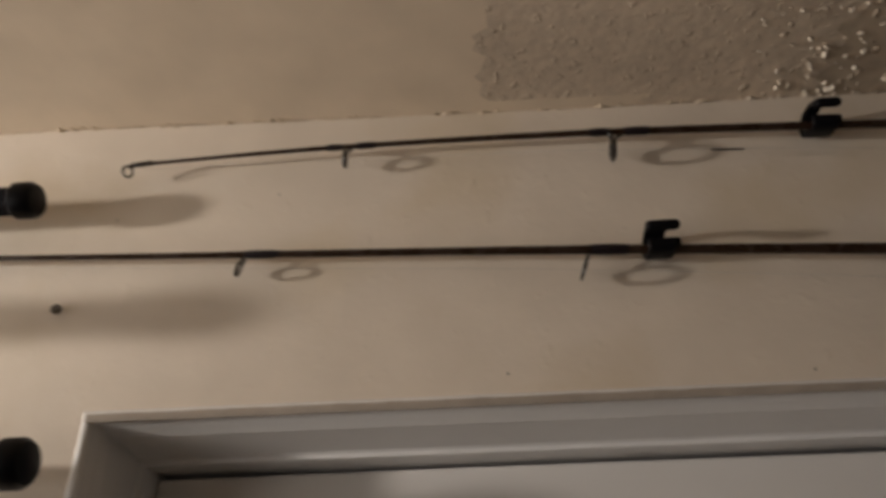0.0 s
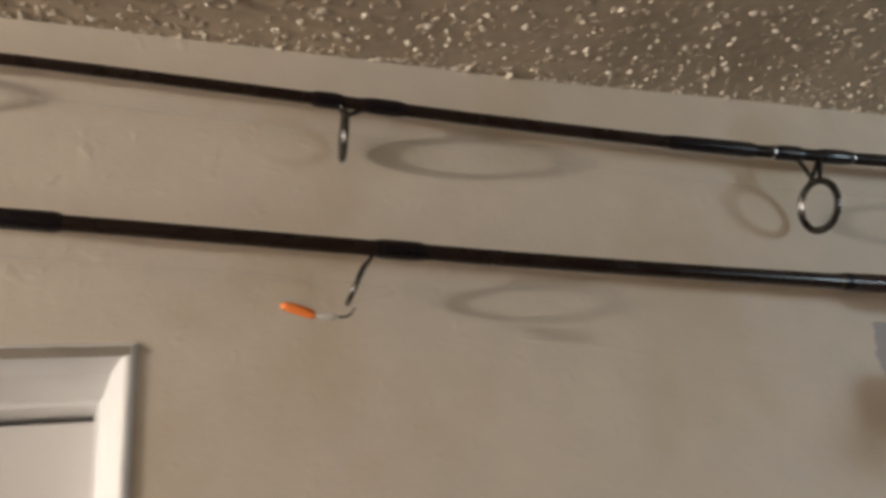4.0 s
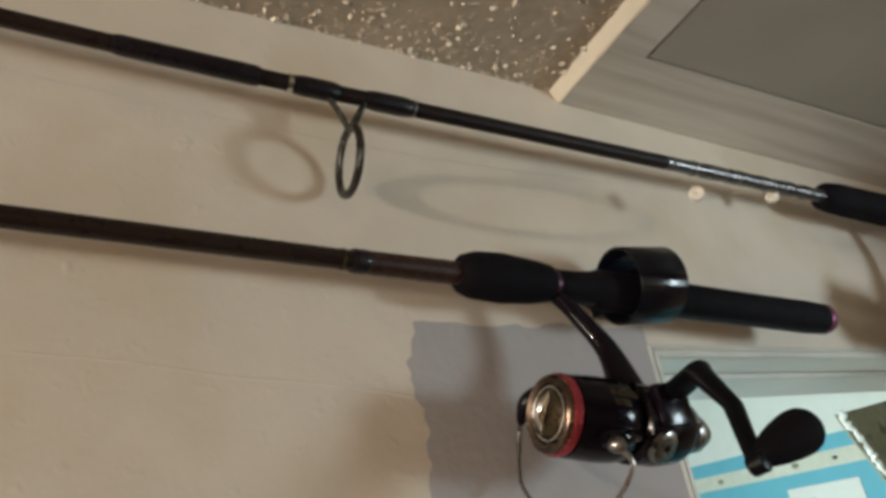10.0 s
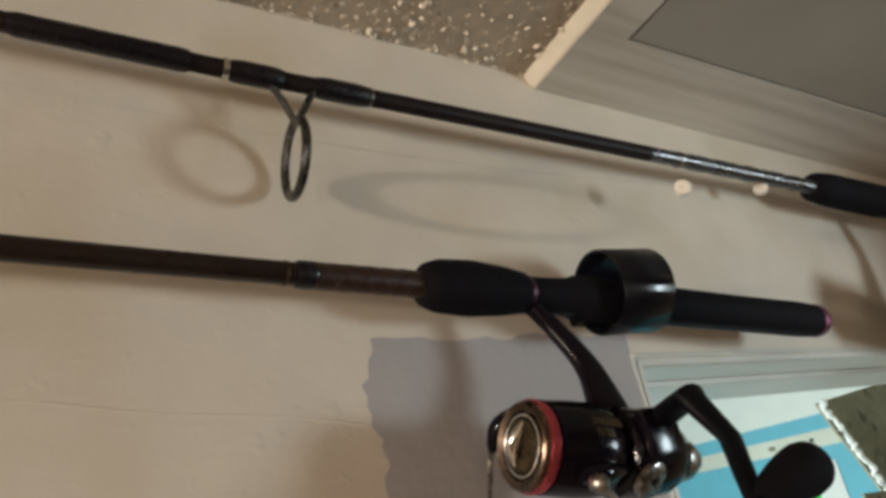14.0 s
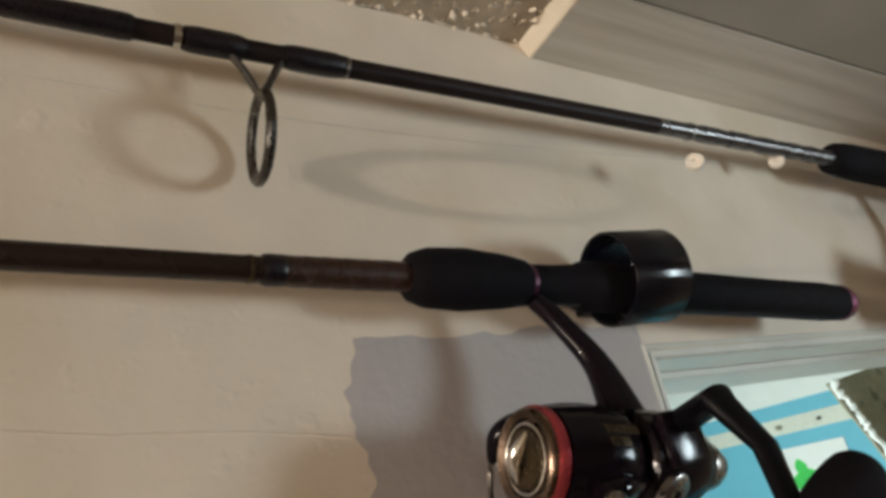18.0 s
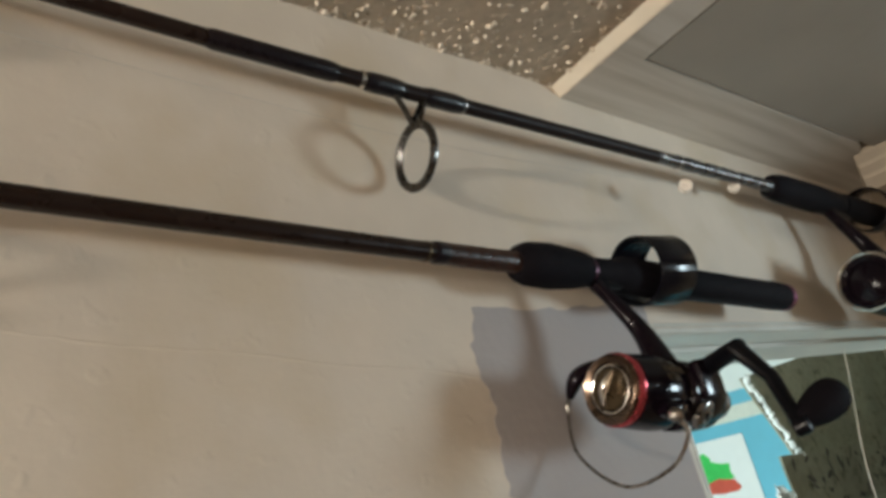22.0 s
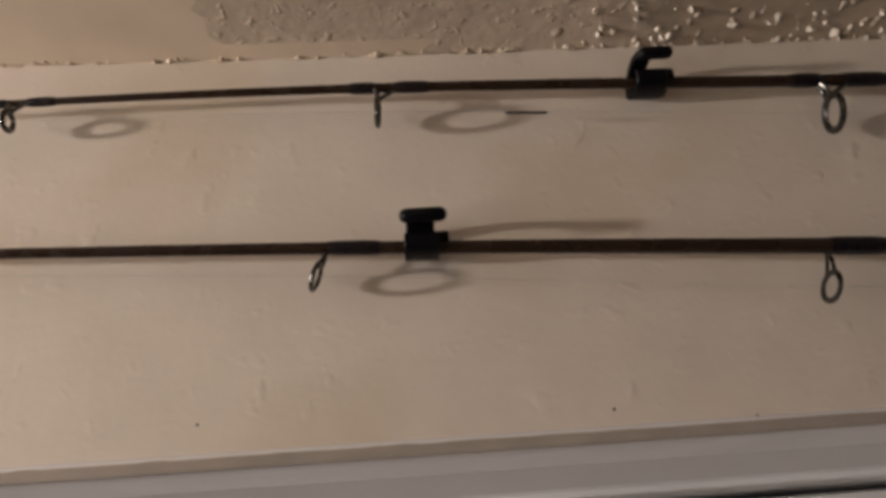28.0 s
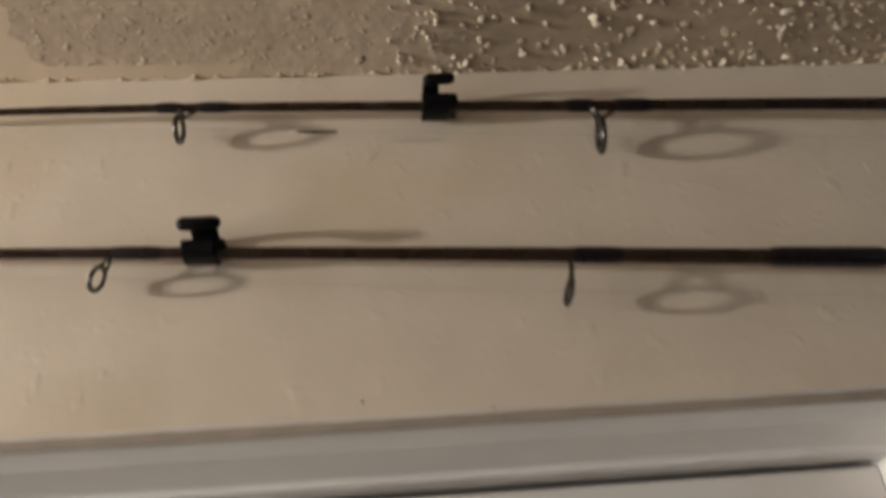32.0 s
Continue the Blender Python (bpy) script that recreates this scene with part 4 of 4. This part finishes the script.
        arm = part("crank_arm", tube(bmesh.new(), pts, 14, flat=0.7), PLASTIC, r)
        part("pivot", turned(bmesh.new(), d + Vector((-0.002, 0.003, -0.003)), (0.25, -1, 0.2), [(0, 0.004), (0.001, 0.005), (0.008, 0.005), (0.009, 0.003)], 14), PLASTIC, arm)
        kd = Vector((0.85, -0.35, 0.30)).normalized()
        part("crank_knob", tube(bmesh.new(), spline([(*(d + kd * 0.000), 0.0045), (*(d + kd * 0.005), 0.0066), (*(d + kd * 0.014), 0.0092), (*(d + kd * 0.024), 0.0108), (*(d + kd * 0.031), 0.0104), (*(d + kd * 0.036), 0.0070), (*(d + kd * 0.0375), 0.001)], 4), 18, flat=1.0), FOAM, arm, "black rubber paddle knob")
    if size != 1.0:
        grow = Matrix.Translation(c) @ Matrix.Scale(size, 4) @ Matrix.Translation(-c)
        for ob in r.children_recursive:
            ob.data.transform(grow)
    return r


reel((1.268, -0.056, 2.037), 2.120, RED, "black spinning reel with red rim, bronze spool and open bail")
reel((1.765, -0.068, 2.117), 2.233, BANDM, "large black spinning reel with a thin silver rim", False, GLOSSP, 1.42)


def ring_holder(x, c, r, length, label, turn=0):
    h = thing("rod_holder", label, "rod holder", "holders on the wall")
    bm = bmesh.new()
    n = 36
    rows = []
    for dx, rr in ((-length / 2, r - 0.0018), (-length / 2, r - 0.0005), (-length / 2 + 0.0006, r), (length / 2 - 0.0006, r), (length / 2, r - 0.0005), (length / 2, r - 0.0018), (length / 2 - 0.0006, r - 0.0022), (-length / 2 + 0.0006, r - 0.0022)):
        rows.append([bm.verts.new((x + dx, c[0] + rr * math.cos(2 * math.pi * k / n), c[1] + rr * math.sin(2 * math.pi * k / n))) for k in range(n)])
    m = len(rows)
    for i in range(m):
        for k in range(n):
            bm.faces.new((rows[i][k], rows[i][(k + 1) % n], rows[(i + 1) % m][(k + 1) % n], rows[(i + 1) % m][k]))
    bmesh.ops.rotate(bm, verts=bm.verts, cent=(x, c[0], c[1]), matrix=Matrix.Rotation(radians(turn), 3, "Z"))
    part("holder_ring", bm, GLOSSH, h)
    bm = box(bmesh.new(), (x - length * 0.3, c[0] + r - 0.004, c[1] - 0.010), (x + length * 0.3, -0.0002, c[1] + 0.010), 0.0015, 2)
    part("wall_foot", bm, PLASTIC, h)
    return h


ring_holder(1.389, (-0.0395, 2.1232), 0.0263, 0.0375, "black plastic ring holder fixed to the wall round a reel seat", -11)
ring_holder(1.990, (-0.0440, 2.238), 0.0300, 0.034, "black plastic ring holder at the end of the upper rod")


def strap(bm, x0, x1, pts):
    """A bent strip from x0 to x1 along (y, z, half thickness)."""
    p = spline(pts, 5)
    rows = []
    for i, (y, z, h) in enumerate(p):
        d = np.array(p[min(i + 1, len(p) - 1)]) - np.array(p[max(i - 1, 0)])
        n = np.array((-d[1], d[0])) / math.hypot(d[0], d[1]) * h
        e = min(0.0008, h * 0.4)
        rows.append([bm.verts.new((x, y + n[0] * k, z + n[1] * k)) for x, k in ((x0, 0.6), (x0 + e, 1), (x1 - e, 1), (x1, 0.6), (x1, -0.6), (x1 - e, -1), (x0 + e, -1), (x0, -0.6))])
    for r0, r1 in zip(rows, rows[1:]):
        for k in range(8):
            bm.faces.new((r0[k], r0[(k + 1) % 8], r1[(k + 1) % 8], r1[k]))
    bm.faces.new(rows[0])
    bm.faces.new(rows[-1][::-1])
    return bm


def wall_clip(x, q, label, lip=(0.0095, 0.0110), nk=0.0062, out=0.0):
    """A snap clip: a plate on the wall, an arched upper jaw with a rolled lip and a shorter lower jaw."""
    z = q[2]
    cl = thing("rod_clip", label, "rod clip", "clips on the wall")
    part("wall_plate", box(bmesh.new(), (x - 0.0070, -0.0030, z + 0.0018), (x + 0.0070, -0.0002, z + 0.0115), 0.001, 2), PLASTIC, cl)
    jaw = part("upper_jaw", strap(bmesh.new(), x - 0.0068, x + nk, [(-0.001, z + 0.0095, 0.0018), (-0.007 - out / 2, z + 0.0132, 0.0017), (-0.014 - out, z + 0.0142, 0.0017), (-0.0195 - out, z + 0.0128, 0.0018), (-0.0240 - out, z + 0.0105, 0.0022)]), PLASTIC, cl)
    part("lip", tube(bmesh.new(), [(x - lip[0], -0.0243 - out, z + 0.0100, 0.0012), (x - lip[0] + 0.001, -0.0243 - out, z + 0.0100, 0.0027), (x - lip[0] + 0.003, -0.0243 - out, z + 0.0100, 0.0033), (x + lip[1] - 0.003, -0.0243 - out, z + 0.0102, 0.0033), (x + lip[1] - 0.001, -0.0243 - out, z + 0.0102, 0.0027), (x + lip[1], -0.0243 - out, z + 0.0102, 0.0012)], 12), PLASTIC, jaw)
    part("lower_jaw", strap(bmesh.new(), x - 0.0080, x + 0.0075, [(-0.0022, z + 0.0030, 0.0012), (-0.0060 - out / 2, z - 0.0016, 0.0012), (-0.011 - out, z - 0.0032, 0.0012), (-0.0155 - out, z - 0.0030, 0.0012), (-0.0182 - out, z - 0.0014, 0.0012), (-0.0190 - out, z + 0.0016, 0.0012), (-0.0190 - out, z + 0.0038, 0.0010)]), PLASTIC, cl)
    part("cradle", box(bmesh.new(), (x - 0.0074, -0.0150 - out, z - 0.0004), (x + 0.0068, -0.0028, z + 0.0046), 0.0018, 2), PLASTIC, cl)
    part("stop", box(bmesh.new(), (x + 0.004, -0.0185 - out, z + 0.0005), (x + 0.0120, -0.0030, z + 0.0055), 0.0016, 2), PLASTIC, cl)
    return cl


wall_clip(0.3341, at_x(ROD2, 0.3341), "black plastic snap clip on the wall, round the lower rod")
wall_clip(0.4541, at_x(ROD1, 0.4541), "black plastic snap clip near the ceiling, round the upper rod", (0.0068, 0.0105), 0.0025, 0.002)


def beads():
    for x, y, z in ((1.480, -0.048, 2.2035), (1.617, -0.033, 2.229)):
        b = thing("bead", "small round white plastic bead with a dark hole", "bead", "beads on the line")
        part("bead_body", turned(bmesh.new(), (x - 0.004, y, z), (0.75, 0.65, 0), [(0.0012, 0.0012), (0.0, 0.0018), (0.0, 0.0052), (0.0015, 0.0062), (0.0055, 0.0058), (0.0095, 0.0030), (0.010, 0.0012)], 20), WHITEB, b)


beads()


def lure():
    t = thing("fishing_lure", "small orange and white float hanging from a rod guide", "lure")
    p = [(0.7735, -0.034, 2.1100), (0.7925, -0.034, 2.1040)]
    part("float_body", tube(bmesh.new(), spline([(0.7750, -0.034, 2.1098, 0.0007), (0.7775, -0.034, 2.1091, 0.0023), (0.784, -0.034, 2.1071, 0.0028), (0.791, -0.034, 2.1045, 0.0025), (0.7925, -0.034, 2.1041, 0.002)], 5), 14), ORANGE, t, "orange soft plastic body")
    part("float_head", tube(bmesh.new(), spline([(0.7925, -0.034, 2.1041, 0.0018), (0.797, -0.034, 2.1032, 0.0021), (0.803, -0.034, 2.1032, 0.0020), (0.8045, -0.034, 2.1032, 0.001)], 4), 12), WHITEB, t, "white head")
    part("hook", tube(bmesh.new(), spline([(0.8045, -0.034, 2.1032, 0.0005), (0.808, -0.034, 2.1027, 0.0006), (0.812, -0.034, 2.1045, 0.0006), (0.8145, -0.034, 2.1080, 0.0005)], 5), 6), STEEL, t)


lure()


def line_along(path, pts, label):
    part_ob = thing("fishing_line", label, "fishing line")
    part("line", tube(bmesh.new(), spline([(*p, 0.00013) for p in pts], 6), 5), LINEM, part_ob)


line_along(ROD1, [(-0.0042, -0.0134, 2.2620), (0.1407, -0.0138, 2.2615), (0.3167, -0.0145, 2.2578), (0.5422, -0.0165, 2.2440), (0.819, -0.023, 2.2260), (1.187, -0.034, 2.200), (1.480, -0.048, 2.2035), (1.617, -0.035, 2.225), (1.76, -0.055, 2.19), (1.79, -0.06, 2.155)], "thin clear fishing line through the upper rod's guides")
line_along(ROD2, [(-0.2125, -0.0102, 2.2016), (0.0780, -0.0115, 2.1845), (0.2871, -0.0130, 2.1715), (0.5095, -0.0180, 2.1510), (0.818, -0.026, 2.1255), (0.8145, -0.027, 2.1125)], "thin clear fishing line through the lower rod's guides")


def leader():
    t = thing("leader_wire", "short dark wire leader on the clear line", "fishing line")
    part("wire", tube(bmesh.new(), [(0.379, -0.0150, 2.2535, 0.0004), (0.381, -0.0150, 2.2534, 0.0007), (0.398, -0.0152, 2.2525, 0.0007), (0.400, -0.0152, 2.2524, 0.0003)], 8), STEEL, t)


leader()


def left_rod(x1, z1, r, label, out):
    path = [(x1 - 1.5, -out * 0.8, z1, 0.0022), (x1 - 0.8, -out * 0.95, z1, 0.0042), (x1, -out, z1, 0.0058)]
    rod = thing("fishing_rod", label, "fishing rod", "rods on the wall")
    part("rod_blank", tube(bmesh.new(), stretch(path, x1 - 1.5, x1 - 0.30, 1, 20), 12), BLANK, rod)
    part("rear_grip", tube(bmesh.new(), sleeve(path, x1 - 0.20, x1 - 0.014, ((0, r * 0.85), (0.1, r), (0.9, r * 0.92), (1, r * 0.9))), 22), FOAM, rod)
    part("reel_seat", tube(bmesh.new(), sleeve(path, x1 - 0.30, x1 - 0.20, ((0, 0.009), (0.5, 0.011), (1, 0.010))), 18), GLOSSP, rod)
    part("butt_cap", tube(bmesh.new(), sleeve(path, x1 - 0.016, x1, ((0, r * 0.95), (0.15, r * 1.16), (0.75, r * 1.16), (0.95, r * 0.95), (1, r * 0.5))), 22), PLASTIC, rod, "black rubber butt cap")
    return rod


left_rod(-0.050, 2.2320, 0.0102, "dark rod with grey-black foam handle ending in a rubber cap", 0.027)
left_rod(-0.010, 2.0660, 0.0115, "dark rod with rubber cap beside the door frame", 0.030)
# Rod and peg added out of view to cast a soft wall shadow.
part("added_peg", tube(bmesh.new(), [(-0.30, -0.0002, 2.150, 0.005), (-0.30, -0.090, 2.150, 0.004)], 10), PLASTIC, left_rod(-0.165, 2.1590, 0.0120, "unseen rod added to cast a soft shadow on the wall", 0.082))


def wall_marks():
    n = thing("nail", "small dark nail standing out of the wall", "nail")
    part("shank", turned(bmesh.new(), (-0.036, -0.0002, 2.166), (0.25, -1, 0.05), [(0, 0.0014), (0.0028, 0.0014), (0.0030, 0.0032), (0.0042, 0.0032), (0.0044, 0.001)], 12), STEEL, n)
    for x, z in ((-0.012, 2.2315), (0.095, 2.2455), (0.238, 2.1135), (0.470, 2.1020), (0.41, 2.1085)):
        h = thing("nail_hole", "tiny dark nail hole in the painted wall", "nail hole", "holes in the wall")
        part("hole", turned(bmesh.new(), (x, -0.00025, z), (0, 1, 0), [(0, 0.0006), (0.0001, 0.0007)], 8), LEAF, h)


wall_marks()
